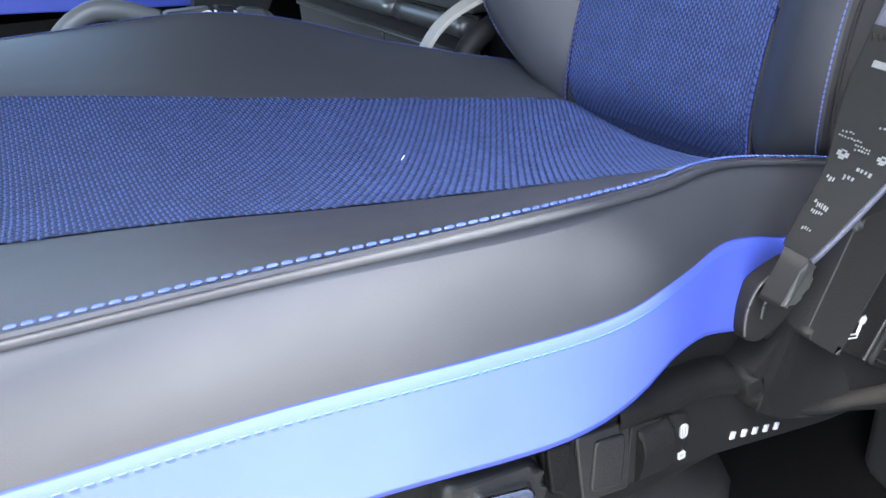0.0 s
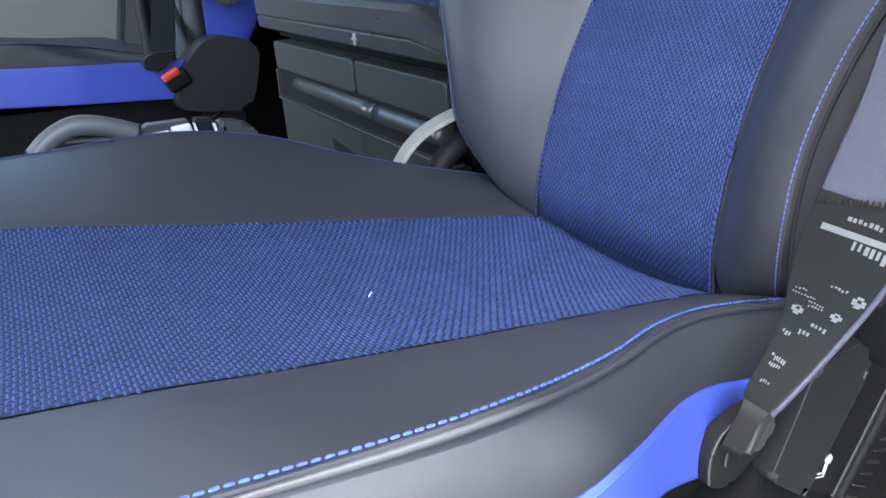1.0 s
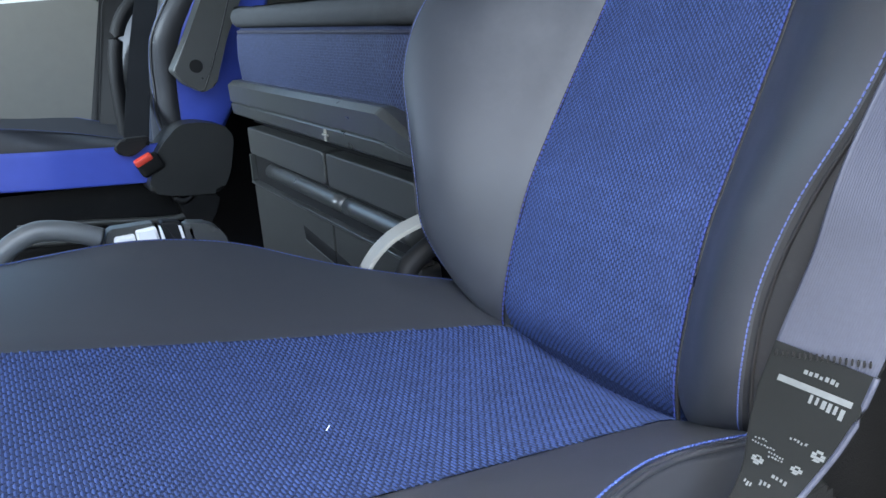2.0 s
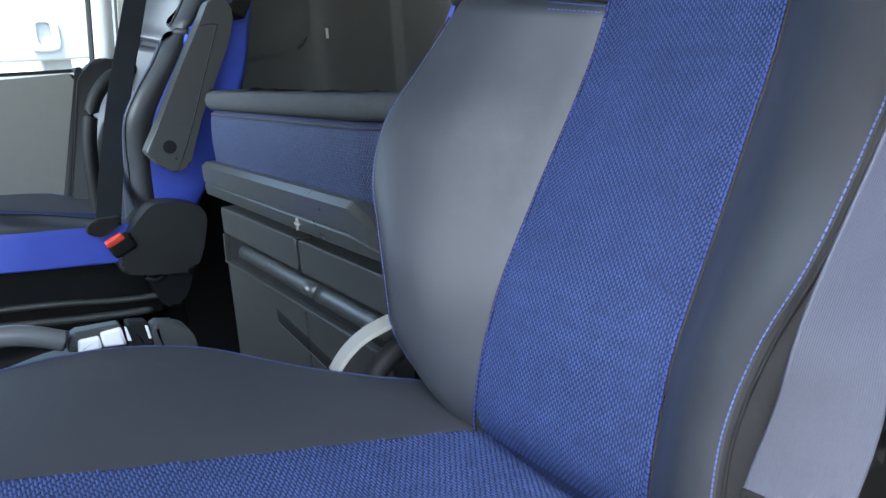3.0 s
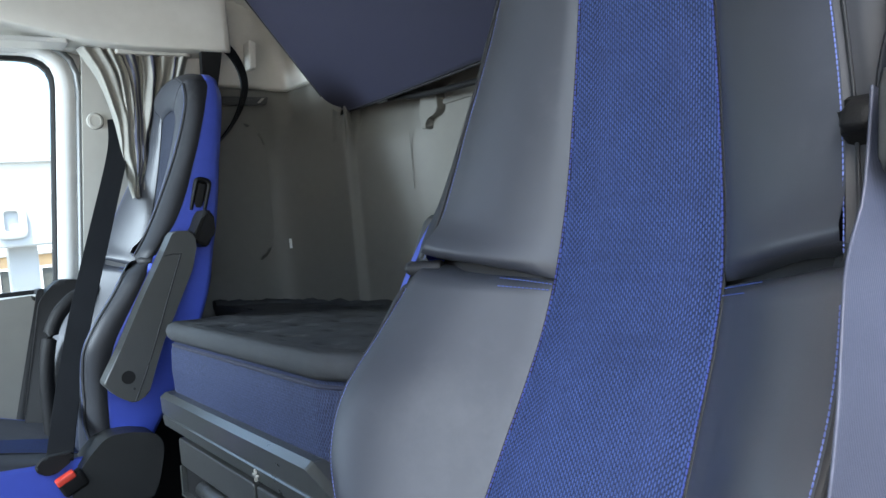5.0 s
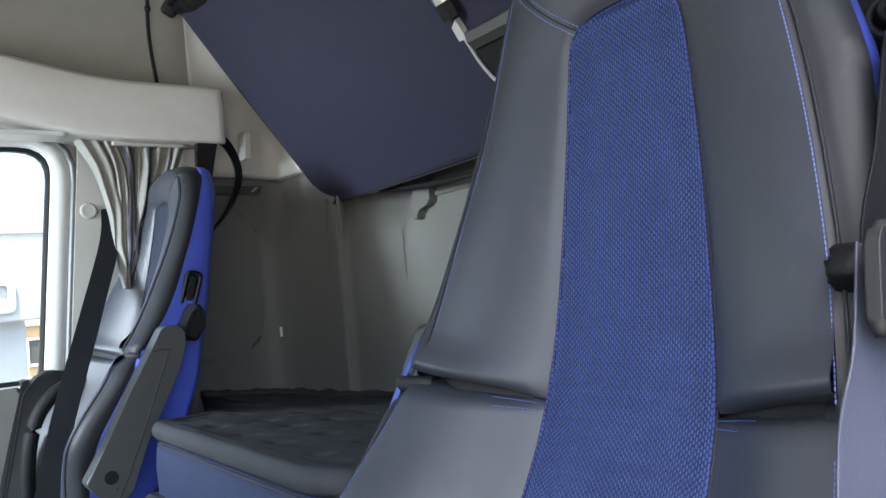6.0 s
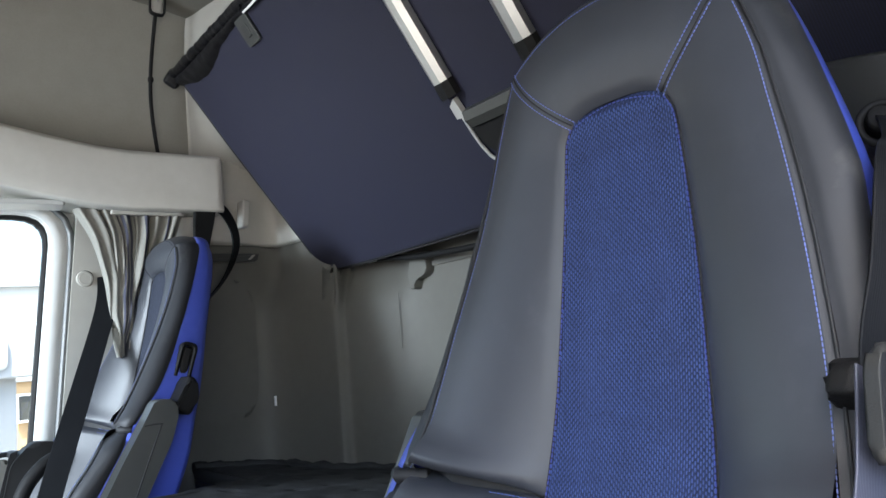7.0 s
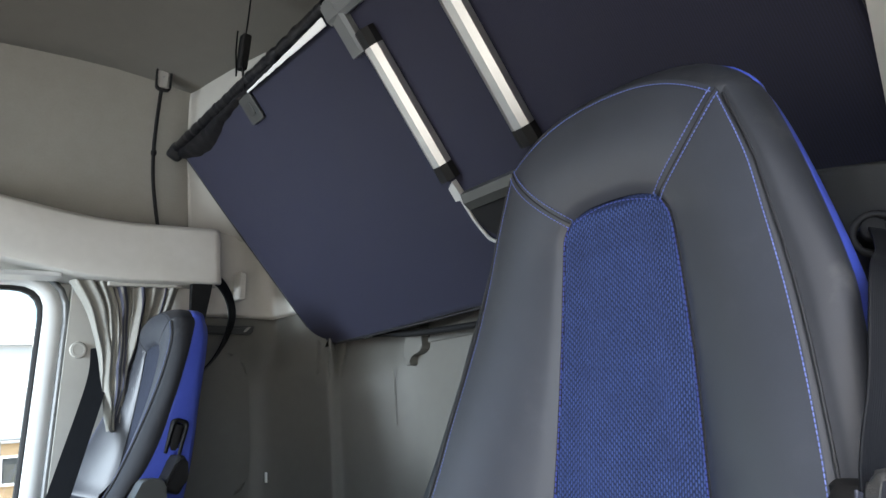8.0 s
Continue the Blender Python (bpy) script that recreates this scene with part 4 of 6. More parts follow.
        part("stitching", stitches([C(x, s * (w - 0.0030), z) for x, w, z in edge if x < 0.53], (0, s * 0.45, 0.9), pitch=0.0044, length=0.0036, radius=0.00050, wide=1.6), THREAD_SEAT, seat, "blue edge stitching")
        line = []
        for x, w1, z1 in edge:
            (lw, lz), u = low_edge(x), 0.062
            lz -= nose(x) * 0.6
            line.append(C(x, s * ((1 - u) ** 2 * w1 + 2 * u * (1 - u) * (max(w1, lw) + 0.002) + u * u * lw + 0.0008), (1 - u) ** 2 * z1 + 2 * u * (1 - u) * lerp(z1, lz, 0.42) + u * u * lz))
        part("piping", tube(line, 0.0017, 8), LEATHER, seat)
        part("stitching", stitches([C(x, s * (lerp(low_edge(x)[0], skirt_edge(x)[0], 0.007 / (low_edge(x)[1] - skirt_edge(x)[1])) - 0.0001), low_edge(x)[1] - nose(x) * 0.6 - 0.007) for x in xs if x < 0.5], (0, s, 0.1), pitch=0.0044, length=0.0028, radius=0.0002), THREAD_SOFT, seat)
    # pan, suspension and bellows under the cushion
    part("seat_pan", prism(rounded([(-0.06, 0.50), (0.56, 0.47), (0.58, 0.40), (0.50, 0.375), (-0.02, 0.40)], 0.03), "y", org.y - 0.190, org.y + 0.190, 0.012, 3) if not org.x and not org.z else moved(prism(rounded([(-0.06, 0.50), (0.56, 0.47), (0.58, 0.40), (0.50, 0.375), (-0.02, 0.40)], 0.03), "y", -0.190, 0.190, 0.012, 3), Matrix.Translation(org)), PLASTIC, seat)
    part("rail", moved(block((0.56, 0.37, 0.035), (0.26, 0, 0.365), 0.008), Matrix.Translation(org)), PLASTIC, seat)
    rows = []
    for k in range(25):
        t = k / 24
        r = 0.012 * math.cos(t * 2 * math.pi * 5)
        rows.append([org + Vector((0.26 + (0.21 + r) * a, (0.17 + r) * b, lerp(0.02 - org.z, 0.35, t))) for a, b in rect(-1, 1, -1, 1, 0.35, 5)])
    part("bellows", sheet(rows, closed=True), RUBBER, seat)
    part("base_plate", moved(block((0.5, 0.42, 0.03), (0.26, 0, 0.015 - org.z), 0.006), Matrix.Translation(org)), PLASTIC, seat)
    return seat, B, C


driver, DB, DC = build_seat("driver_seat", "charcoal leather driver seat with blue cloth panels and stitching", (0, 0.60, 0), 1, 0.0, False)
mate, PB, PC = build_seat("passenger_seat", "charcoal leather passenger seat with bright blue flanks", (-0.085, 1.954, 0.032), -1, 5.0, True)


def seat_armrest(parent, F, back=0.0):
    """An armrest folded up beside the backrest, on the inner flank; back: how far it is swung towards the shell."""
    def placed(bm):
        for v in bm.verts:
            v.co = F(v.co.x + back * (v.co.z - 0.50), v.co.y, v.co.z)
        return bm
    out = rounded([(0.641, 0.966), (0.674, 0.968), (0.686, 0.944), (0.676, 0.893), (0.641, 0.807), (0.618, 0.753), (0.602, 0.700), (0.592, 0.664), (0.566, 0.650), (0.536, 0.666), (0.513, 0.690), (0.545, 0.752), (0.587, 0.850), (0.622, 0.924)], 0.007, 3)
    arm = part("armrest", placed(prism(out, "y", 0.268, 0.312, 0.004, 2)), PLASTIC_MID, parent, "charcoal folded up armrest")
    part("groove", placed(tube(catmull([(0.568, 0.3122, 0.653), (0.586, 0.3122, 0.700), (0.606, 0.3122, 0.762), (0.632, 0.3122, 0.850), (0.654, 0.3122, 0.922)], 4), 0.0014, 6)), SEAM, arm)
    part("groove", placed(tube([(0.656, 0.3122, 0.9225), (0.640, 0.3122, 0.9225), (0.623, 0.3122, 0.919)], 0.0013, 6)), SEAM, arm)
    part("adjusting_knob", placed(moved(tube([(0, 0, 0), (0, 0, 0.0025)], 0.0122, 18), pose(0.556, 0.314, 0.699, 90))), RUBBER, arm, "round black adjusting knob")
    part("screw", placed(moved(tube([(0, 0, 0), (0, 0, 0.0015)], 0.0022, 8), pose(0.566, 0.3135, 0.677, 90))), SEAM, arm)
    part("pivot", placed(prism(rounded([(0.676, 0.948), (0.712, 0.934), (0.726, 0.968), (0.722, 1.004), (0.706, 1.012), (0.694, 0.982)], 0.010, 3), "y", 0.236, 0.300, 0.008, 3)), PLASTIC, arm)
    return arm


seat_armrest(mate, PB)
seat_armrest(driver, DB, 0.085)


def inner_cover(parent, F, dx=0.0):
    """Recliner cover with the belt buckle, on the inner flank of the cushion."""
    def placed(bm):
        for v in bm.verts:
            v.co = F(v.co.x + dx, v.co.y, v.co.z)
        return bm
    out = rounded([(0.452, 0.468), (0.476, 0.537), (0.501, 0.566), (0.529, 0.589), (0.572, 0.588), (0.615, 0.575), (0.628, 0.550), (0.612, 0.485), (0.590, 0.445), (0.500, 0.455)], 0.016, 5)
    part("recliner_cover", placed(prism(out, "y", 0.205, 0.288, 0.010, 4)), PLASTIC_DARK, parent, "black rounded recliner cover")
    part("cover_foot", placed(prism(rounded([(0.500, 0.458), (0.592, 0.448), (0.575, 0.400), (0.545, 0.372), (0.520, 0.390)], 0.014, 4), "y", 0.205, 0.270, 0.008, 3)), PLASTIC, parent)
    part("cover_ring", placed(tube(catmull([(0.500, 0.272, 0.450), (0.515, 0.276, 0.440), (0.532, 0.274, 0.448), (0.530, 0.270, 0.462)], 4), 0.006, 8)), RUBBER, parent)
    buckle = part("belt_buckle", placed(moved(block((0.046, 0.026, 0.034), (0, 0, 0), 0.007), pose(0.464, 0.288, 0.522, 0, -24, 0))), PLASTIC, parent, "black belt buckle")
    part("release_button", placed(moved(block((0.034, 0.020, 0.013), (-0.006, 0.005, 0.0155), 0.003), pose(0.464, 0.288, 0.522, 0, -24, 0))), RED, buckle, "red release button")


inner_cover(mate, PC)
# ---- driver seat's outer side: controls, belt anchor, recliner ----
panel_out = rounded([(0.262, 0.475), (0.275, 0.398), (0.371, 0.379), (0.418, 0.369), (0.505, 0.350), (0.60, 0.335), (0.60, 0.42), (0.44, 0.430), (0.40, 0.440), (0.334, 0.444), (0.30, 0.46)], 0.010, 3)
panel = part("control_panel", prism(panel_out, "y", 0.400, 0.445, 0.006, 3), PLASTIC, driver, "black seat control panel")
# sloping ledge over the switches, running into the recliner housing
ledge = [[(x, 0.400 + d, z + h) for d, h in ((0.000, -0.010), (-0.003, -0.003), (-0.002, 0.002), (0.006, 0.006), (0.030, 0.012), (0.045, 0.010))] for x, z in ((0.318, 0.443), (0.335, 0.441), (0.360, 0.439), (0.385, 0.437), (0.402, 0.433), (0.415, 0.427), (0.430, 0.415))]
part("ledge", sheet(ledge, 0.003), PLASTIC, panel)


def on_panel(name, outline, out, material, label="", bevel=0.0015):
    return part(name, prism(rounded(outline, 0.004, 3), "y", 0.400 - out, 0.402, bevel), material, panel, label)


on_panel("pillar_rib", [(0.269, 0.442), (0.272, 0.408), (0.281, 0.410), (0.286, 0.440)], 0.003, PLASTIC)
on_panel("switch_frame", [(0.288, 0.441), (0.293, 0.391), (0.327, 0.385), (0.326, 0.436)], 0.003, PLASTIC_DARK)
on_panel("blank_plate", [(0.300, 0.434), (0.297, 0.398), (0.320, 0.393), (0.322, 0.430)], 0.005, PLASTIC_DARK)
on_panel("rocker_frame", [(0.327, 0.432), (0.324, 0.388), (0.358, 0.384), (0.362, 0.424)], 0.003, RUBBER)
part("rocker_switch", prism(rounded([(0.3998, 0.386), (0.394, 0.390), (0.3905, 0.402), (0.389, 0.414), (0.393, 0.425), (0.3998, 0.427)], 0.004, 4), "x", 0.331, 0.355, 0.003, 3), PLASTIC, panel, "black rocker switch")
on_panel("symbol_plate", [(0.361, 0.424), (0.358, 0.386), (0.369, 0.384), (0.373, 0.420)], 0.002, PLASTIC)
part("symbol", ring_frame(rect(0.3655, 0.3715, 0.4035, 0.4135, 0.003), rect(0.3670, 0.3700, 0.4055, 0.4115, 0.001), "y", 0.3965, 0.3985), WHITE, panel)
part("symbol", block((0.0012, 0.002, 0.006), (0.3685, 0.3975, 0.4085), 0), WHITE, panel)
part("symbol", ring_frame(rect(0.3655, 0.3710, 0.3870, 0.3920, 0.001), rect(0.3670, 0.3697, 0.3885, 0.3907, 0.0005), "y", 0.3965, 0.3985), WHITE, panel)
# five plain slanted marks in place of the maker's name
for k in range(5):
    x = 0.410 + 0.0104 * k
    z = 0.3795 - 0.0029 * k
    part("mark", prism([(x + 0.0020, z), (x + 0.0058, z - 0.0011), (x + 0.0072, z + 0.0040), (x + 0.0032, z + 0.0052)], "y", 0.3988, 0.4004, 0), WHITE, panel, "white slanted mark")
# bulky moulded recliner housing
hx = rounded([(0.408, 0.436), (0.416, 0.443), (0.433, 0.457), (0.450, 0.468), (0.463, 0.479), (0.470, 0.492), (0.476, 0.509), (0.482, 0.523), (0.541, 0.545), (0.6, 0.6), (0.64, 0.6), (0.66, 0.5), (0.62, 0.36), (0.559, 0.346), (0.513, 0.365), (0.482, 0.374), (0.440, 0.392), (0.412, 0.412)], 0.010, 4)
housing = part("recliner_housing", prism(hx, "y", 0.387, 0.45, 0.012, 5), PLASTIC, driver, "black moulded recliner housing")
part("lower_lip", tube(catmull([(0.455, 0.392, 0.391), (0.482, 0.388, 0.382), (0.510, 0.386, 0.377), (0.545, 0.386, 0.366), (0.60, 0.39, 0.352)], 4), lambda t: 0.004 + 0.006 * t, 10), PLASTIC, housing)
pad = part("recline_lever", prism(rounded([(0.439, 0.461), (0.473, 0.433), (0.520, 0.506), (0.515, 0.530), (0.470, 0.526)], 0.006, 4), "y", 0.376, 0.395, 0.006, 4), PLASTIC_DARK, driver, "dark grey recline lever")
part("lever_ridge", tube([(0.473, 0.3775, 0.434), (0.520, 0.3775, 0.506)], lambda t: 0.0018, 8), PLASTIC_DARK, pad)
pad2 = part("lumbar_lever", prism(rounded([(0.480, 0.431), (0.512, 0.410), (0.562, 0.490), (0.532, 0.508)], 0.006, 3), "y", 0.382, 0.396, 0.004, 3), PLASTIC, driver, "black lever with a white seat symbol")
part("lever_ridge", tube([(0.512, 0.383, 0.411), (0.562, 0.383, 0.490)], 0.0018, 8), PLASTIC_DARK, pad2)
for x0, dz in ((0.519, -0.028),):
    pad3 = part("lift_lever", prism(rounded([(x0, 0.431 + dz), (x0 + 0.032, 0.411 + dz), (x0 + 0.080, 0.488 + dz), (x0 + 0.052, 0.508 + dz)], 0.006, 3), "y", 0.382, 0.396, 0.004, 3), PLASTIC, driver, "black ribbed lever")
    for k in range(7):
        part("rib", tube([(x0 + 0.006 + 0.006 * k, 0.3815, 0.434 + dz + 0.0065 * k), (x0 + 0.020 + 0.006 * k, 0.3815, 0.425 + dz + 0.0075 * k)], 0.0010, 6), PLASTIC_DARK, pad3)
for a, b in [[(0.486, 0.438), (0.497, 0.435)], [(0.486, 0.441), (0.496, 0.438)], [(0.497, 0.435), (0.502, 0.45)], [(0.496, 0.438), (0.5, 0.45)], [(0.486, 0.438), (0.486, 0.441)]]:
    part("symbol", tube([(a[0], 0.3814, a[1]), (b[0], 0.3814, b[1])], 0.0006, 6), WHITE, pad2, "white seat symbol")
part("symbol", moved(tube([(0, 0, 0), (0, 0, 0.002)], 0.0030, 12), pose(0.5, 0.3824, 0.447, 90)), WHITE, pad2)
# lever at the cushion's front corner
part("front_lever", prism(rounded([(0.205, 0.452), (0.205, 0.40), (0.262, 0.39), (0.268, 0.425), (0.262, 0.438)], 0.010, 3), "y", 0.395, 0.42, 0.005, 3), PLASTIC_DARK, driver, "dark grey front lever")
part("lever_plate", prism(rounded([(0.222, 0.438), (0.222, 0.405), (0.255, 0.399), (0.257, 0.429)], 0.006, 3), "y", 0.389, 0.398, 0.003, 3), CHROME, driver, "chrome lever plate")
# anchor for the lap belt
anchor = part("belt_anchor", prism(rounded([(0.3945, 0.476), (0.3945, 0.492), (0.402, 0.504), (0.411, 0.508), (0.430, 0.512), (0.447, 0.511), (0.447, 0.494), (0.436, 0.478), (0.414, 0.465), (0.400, 0.467)], 0.006, 4), "y", 0.384, 0.394, 0.0018, 2), RUBBER, driver, "black rounded belt anchor")
# lighter grey tubes draw the highlight along the black anchor's edges
part("rim", tube(catmull([(0.3955, 0.3835, 0.474), (0.3948, 0.3835, 0.483), (0.3965, 0.3835, 0.494), (0.4025, 0.3835, 0.5035), (0.4105, 0.3835, 0.5075)], 5), 0.0009, 8), PLASTIC_MID, anchor)
part("rim", tube(catmull([(0.4075, 0.3835, 0.481), (0.4085, 0.3835, 0.489), (0.4125, 0.3835, 0.496), (0.418, 0.3835, 0.499)], 5), 0.0010, 8), PLASTIC_GREY, anchor)
part("anchor_pad", prism(rounded([(0.421, 0.484), (0.428, 0.482), (0.440, 0.487), (0.4455, 0.500), (0.444, 0.510), (0.434, 0.507)], 0.004, 3), "y", 0.3805, 0.390, 0.003, 3), PLASTIC_MID, anchor, "grey anchor pad")
part("anchor_arm", prism(rounded([(0.412, 0.470), (0.428, 0.452), (0.452, 0.476), (0.45, 0.49), (0.434, 0.482)], 0.005, 3), "y", 0.391, 0.402, 0.004, 3), PLASTIC, anchor)
# pale cover strip at the foot of the backrest, inner side
part("cover_strip", band(catmull([(0.432, 0.838, 0.552), (0.446, 0.833, 0.572), (0.466, 0.827, 0.588), (0.492, 0.812, 0.602), (0.52, 0.815, 0.604)], 4), (0.25, 0.95, 0), 0.030, 0.004), HOOK, driver, "pale grey curved cover strip")
part("strip_back", tube(catmull([(0.455, 0.82, 0.52), (0.475, 0.82, 0.555), (0.51, 0.82, 0.575)], 4), 0.012, 8), RUBBER, driver)


for zz, pts in ((0.006, [(0.14, 0.470), (0.264, 0.457), (0.378, 0.440), (0.455, 0.436)]), (0.007, [(0.14, 0.440), (0.325, 0.418), (0.42, 0.411)])):
    part("slide_tube", tube(catmull([(x, 1.70, z) for x, z in pts], 5), zz, 10), PLASTIC_MID, mate, "dark slide tube")

# ---- belts ----
lap_pts = [(0.627, 0.357, 1.002), (0.594, 0.350, 0.935), (0.546, 0.337, 0.891), (0.520, 0.331, 0.846), (0.499, 0.331, 0.797), (0.472, 0.338, 0.727), (0.47, 0.345, 0.681), (0.463, 0.355, 0.633), (0.452, 0.362, 0.59), (0.442, 0.366, 0.563), (0.414, 0.371, 0.527), (0.404, 0.377, 0.498)]
lap = catmull(lap_pts, 5)
lap_w = [0.047 if i < 38 else lerp(0.047, 0.012, min(1, (i - 38) / 13)) for i in range(len(lap))]
lap_a = [(math.cos(q), math.sin(q), 0) for q in (radians(-59.5 + 55 * max(0, min(1, (34 - i) / 16))) for i in range(len(lap)))]
belt_thing = thing("seat_belt", "grey webbing belt beside the driver seat with a black label", "seat belt", at=(0.41, 0.388, 0.478))
part("webbing", band(lap[:51], lap_a[:51], lap_w[:51], 0.0014), STRAP_GREY, belt_thing)
part("sewn_end", band(lap[50:], lap_a[50:], lap_w[50:], 0.004), RUBBER, belt_thing, "black bunched belt end")
LA = Vector((0.50, -0.85, 0.0)).normalized()
LO = Vector((-0.80, -0.47, 0.30)).normalized()
tag_pts = [Vector(p) for p in lap_pts[7:11]]
tag_c = [p + LO * 0.0022 for p in catmull(tag_pts, 5)]
tag_w = [0.0474 if i < 3 else lerp(0.0474, 0.017, (i - 3) / 12) for i in range(len(tag_c))]
tag = part("label", band(tag_c, LA, tag_w, 0.0006), LABEL, belt_thing, "black woven label with white print")

part("folded_edge", tube([p + (LA - (tag_c[min(i + 1, len(tag_c) - 1)] - tag_c[max(i - 1, 0)]).normalized() * LA.dot((tag_c[min(i + 1, len(tag_c) - 1)] - tag_c[max(i - 1, 0)]).normalized())).normalized() * 0.5 * tag_w[i] for i, p in enumerate(tag_c)], 0.0017, 8), STRAP_GREY, belt_thing, "grey folded webbing edge")


def on_tag(s, a, ds, da, name="print"):
    """A white bar on the label: s along it (0 to 1), a across it (-1 to 1)."""
    def at(q, r):
        k = min(len(tag_c) - 1.001, max(0, q * (len(tag_c) - 1)))
        i = int(k)
        p = tag_c[i].lerp(tag_c[i + 1], k - i)
        d = (tag_c[i + 1] - tag_c[i]).normalized()
        aa = (LA - d * LA.dot(d)).normalized()
        return p + aa * r * (0.5 * tag_w[i] - 0.001) + LO * 0.0009
    bm = sheet([[at(s + ds * i / 2, a + da * j / 2) for j in range(3)] for i in range(3)])
    part(name, bm, PRINT, tag)


def tag_disc(s, a, rs, ra):
    """A round white symbol on the label, with a dark bar across it."""
    for k in range(4):
        f = math.cos(lerp(-1.1, 1.1, k / 3))
        if k != 1:
            on_tag(s - rs + rs * 0.5 * k, a - ra * f, rs * 0.46, 2 * ra * f)
        else:
            on_tag(s - rs + rs * 0.5 * k, a - ra * f, rs * 0.46, 0.7 * ra * f)
            on_tag(s - rs + rs * 0.5 * k, a + ra * 0.3 * f, rs * 0.46, 0.7 * ra * f)


on_tag(0.135, -0.72, 0.022, 1.55)
dice = random.Random(11)
for s0, a0, a1, tall, step in ((0.085, -0.28, 0.42, 0.020, 0.11), (0.165, 0.02, 0.80, 0.038, 0.13), (0.335, -0.02, 0.40, 0.016, 0.09), (0.405, -0.82, -0.50, 0.014, 0.09), (0.440, -0.86, -0.30, 0.014, 0.08), (0.470, -0.40, 0.02, 0.016, 0.08), (0.495, -0.36, 0.02, 0.014, 0.09), (0.600, -0.05, 0.42, 0.026, 0.14), (0.660, -0.30, 0.05, 0.026, 0.14), (0.690, -0.80, -0.45, 0.020, 0.12), (0.790, -0.70, -0.15, 0.018, 0.11), (0.815, -0.66, -0.20, 0.014, 0.11), (0.88, -0.60, -0.20, 0.014, 0.13)):
    q = a0
    while q < a1:
        on_tag(s0 + dice.uniform(-0.004, 0.004), q, tall * dice.uniform(0.6, 1.0), step * dice.uniform(0.45, 0.75))
        q += step
tag_disc(0.375, 0.72, 0.034, 0.17)
tag_disc(0.560, -0.62, 0.034, 0.19)
tag_disc(0.510, 0.46, 0.028, 0.17)
part("sewn_edge", stitches([tag_c[0] + LA * 0.022 * q + LO * 0.0008 for q in (-1, -0.5, 0, 0.5, 1)], LO, pitch=0.0026, length=0.0012, radius=0.0014), RUBBER, tag)

guide = thing("belt_guide", "black plastic belt guide beside the driver seat", "belt guide", at=(0.62, 0.37, 1.0))
gd = rounded([(0.625, 0.993), (0.634, 1.007), (0.646, 1.012), (0.690, 1.010), (0.690, 0.985), (0.665, 0.977), (0.649, 0.977), (0.638, 0.986)], 0.006, 3)
part("horn", prism(gd, "y", 0.372, 0.392, 0.006, 3), PLASTIC, guide)
part("cap", prism(rounded([(0.580, 0.962), (0.646, 0.952), (0.656, 1.012), (0.646, 1.022), (0.598, 1.022), (0.588, 1.012)], 0.010, 4), "y", 0.338, 0.347, 0.004, 3), PLASTIC_DARK, guide, "grey height adjuster cap")
part("adjuster", moved(tube([(0, 0, 0), (0, 0, 0.004), (0, 0, 0.007)], lambda t: 0.0035, 10), pose(0.606, 0.3405, 1.006, 90)), RUBBER, guide)
belt_top = thing("seat_belt", "dark webbing belt running down from its anchor on the pillar", "seat belt", at=(0.75, 0.388, 1.16))
part("webbing", band(catmull([(0.790, 0.385, 1.175), (0.750, 0.366, 1.15), (0.714, 0.360, 1.126), (0.676, 0.356, 1.06), (0.648, 0.358, 1.0), (0.640, 0.350, 0.91), (0.61, 0.340, 0.80), (0.585, 0.340, 0.66)], 5), (0.85, -0.45, 0), 0.046, 0.0014), STRAP, belt_top)
part("anchor_bolt", moved(tube([(0, 0, 0), (0, 0, 0.012), (0, 0, 0.018)], lambda t: 0.012 - 0.004 * t, 18), pose(0.796, 0.407, 1.179, 80, 0, -67)), PLASTIC, belt_top, "black round anchor bolt cover")
part("bolt_ring", moved(tube(catmull([(0.0165 * math.cos(q), 0.0165 * math.sin(q), 0) for q in (k * math.pi / 6 for k in range(13))], 2), 0.0035, 8), pose(0.794, 0.405, 1.179, 80, 0, -67)), RUBBER, belt_top)

pb = catmull([(0.630, 2.142, 1.275), (0.611, 2.092, 1.190), (0.530, 1.970, 1.005), (0.454, 1.880, 0.820), (0.402, 1.785, 0.685), (0.372, 1.712, 0.608), (0.366, 1.700, 0.588)], 6)
belt_p = thing("seat_belt", "black webbing belt across the passenger seat into its buckle", "seat belt", at=(0.39, 1.70, 0.58))
part("webbing", band(pb, (0.93, -0.30, 0.15), 0.047, 0.0014), STRAP, belt_p)
part("tongue", prism(rounded([(0.322, 0.590), (0.330, 0.578), (0.352, 0.572), (0.384, 0.592), (0.388, 0.606), (0.340, 0.607)], 0.006, 4), "y", 1.672, 1.690, 0.005, 3), RUBBER, belt_p, "black belt tongue")

# ---- gear selector on the seat's inner side ----
gear = thing("gear_selector", "dark grey gear selector console with buttons whitened for glare", "gear selector", at=(0.24, 1.0, 0.0))
part("console_body", prism(rounded([(0.06, 0.36), (0.335, 0.36), (0.340, 0.54), (0.322, 0.562), (0.285, 0.572), (0.20, 0.584), (0.10, 0.565)], 0.02, 4), "y", 0.966, 1.03, 0.014, 3), PLASTIC_GREY, gear)
part("hand_grip", tube(catmull([(x, 0.99, z) for x, z in [(0.11, 0.596), (0.128, 0.611), (0.15, 0.62), (0.17, 0.618), (0.188, 0.612), (0.21, 0.602)]], 5), 0.0105, 14), GRIP_GREY, gear, "grey rounded grip")
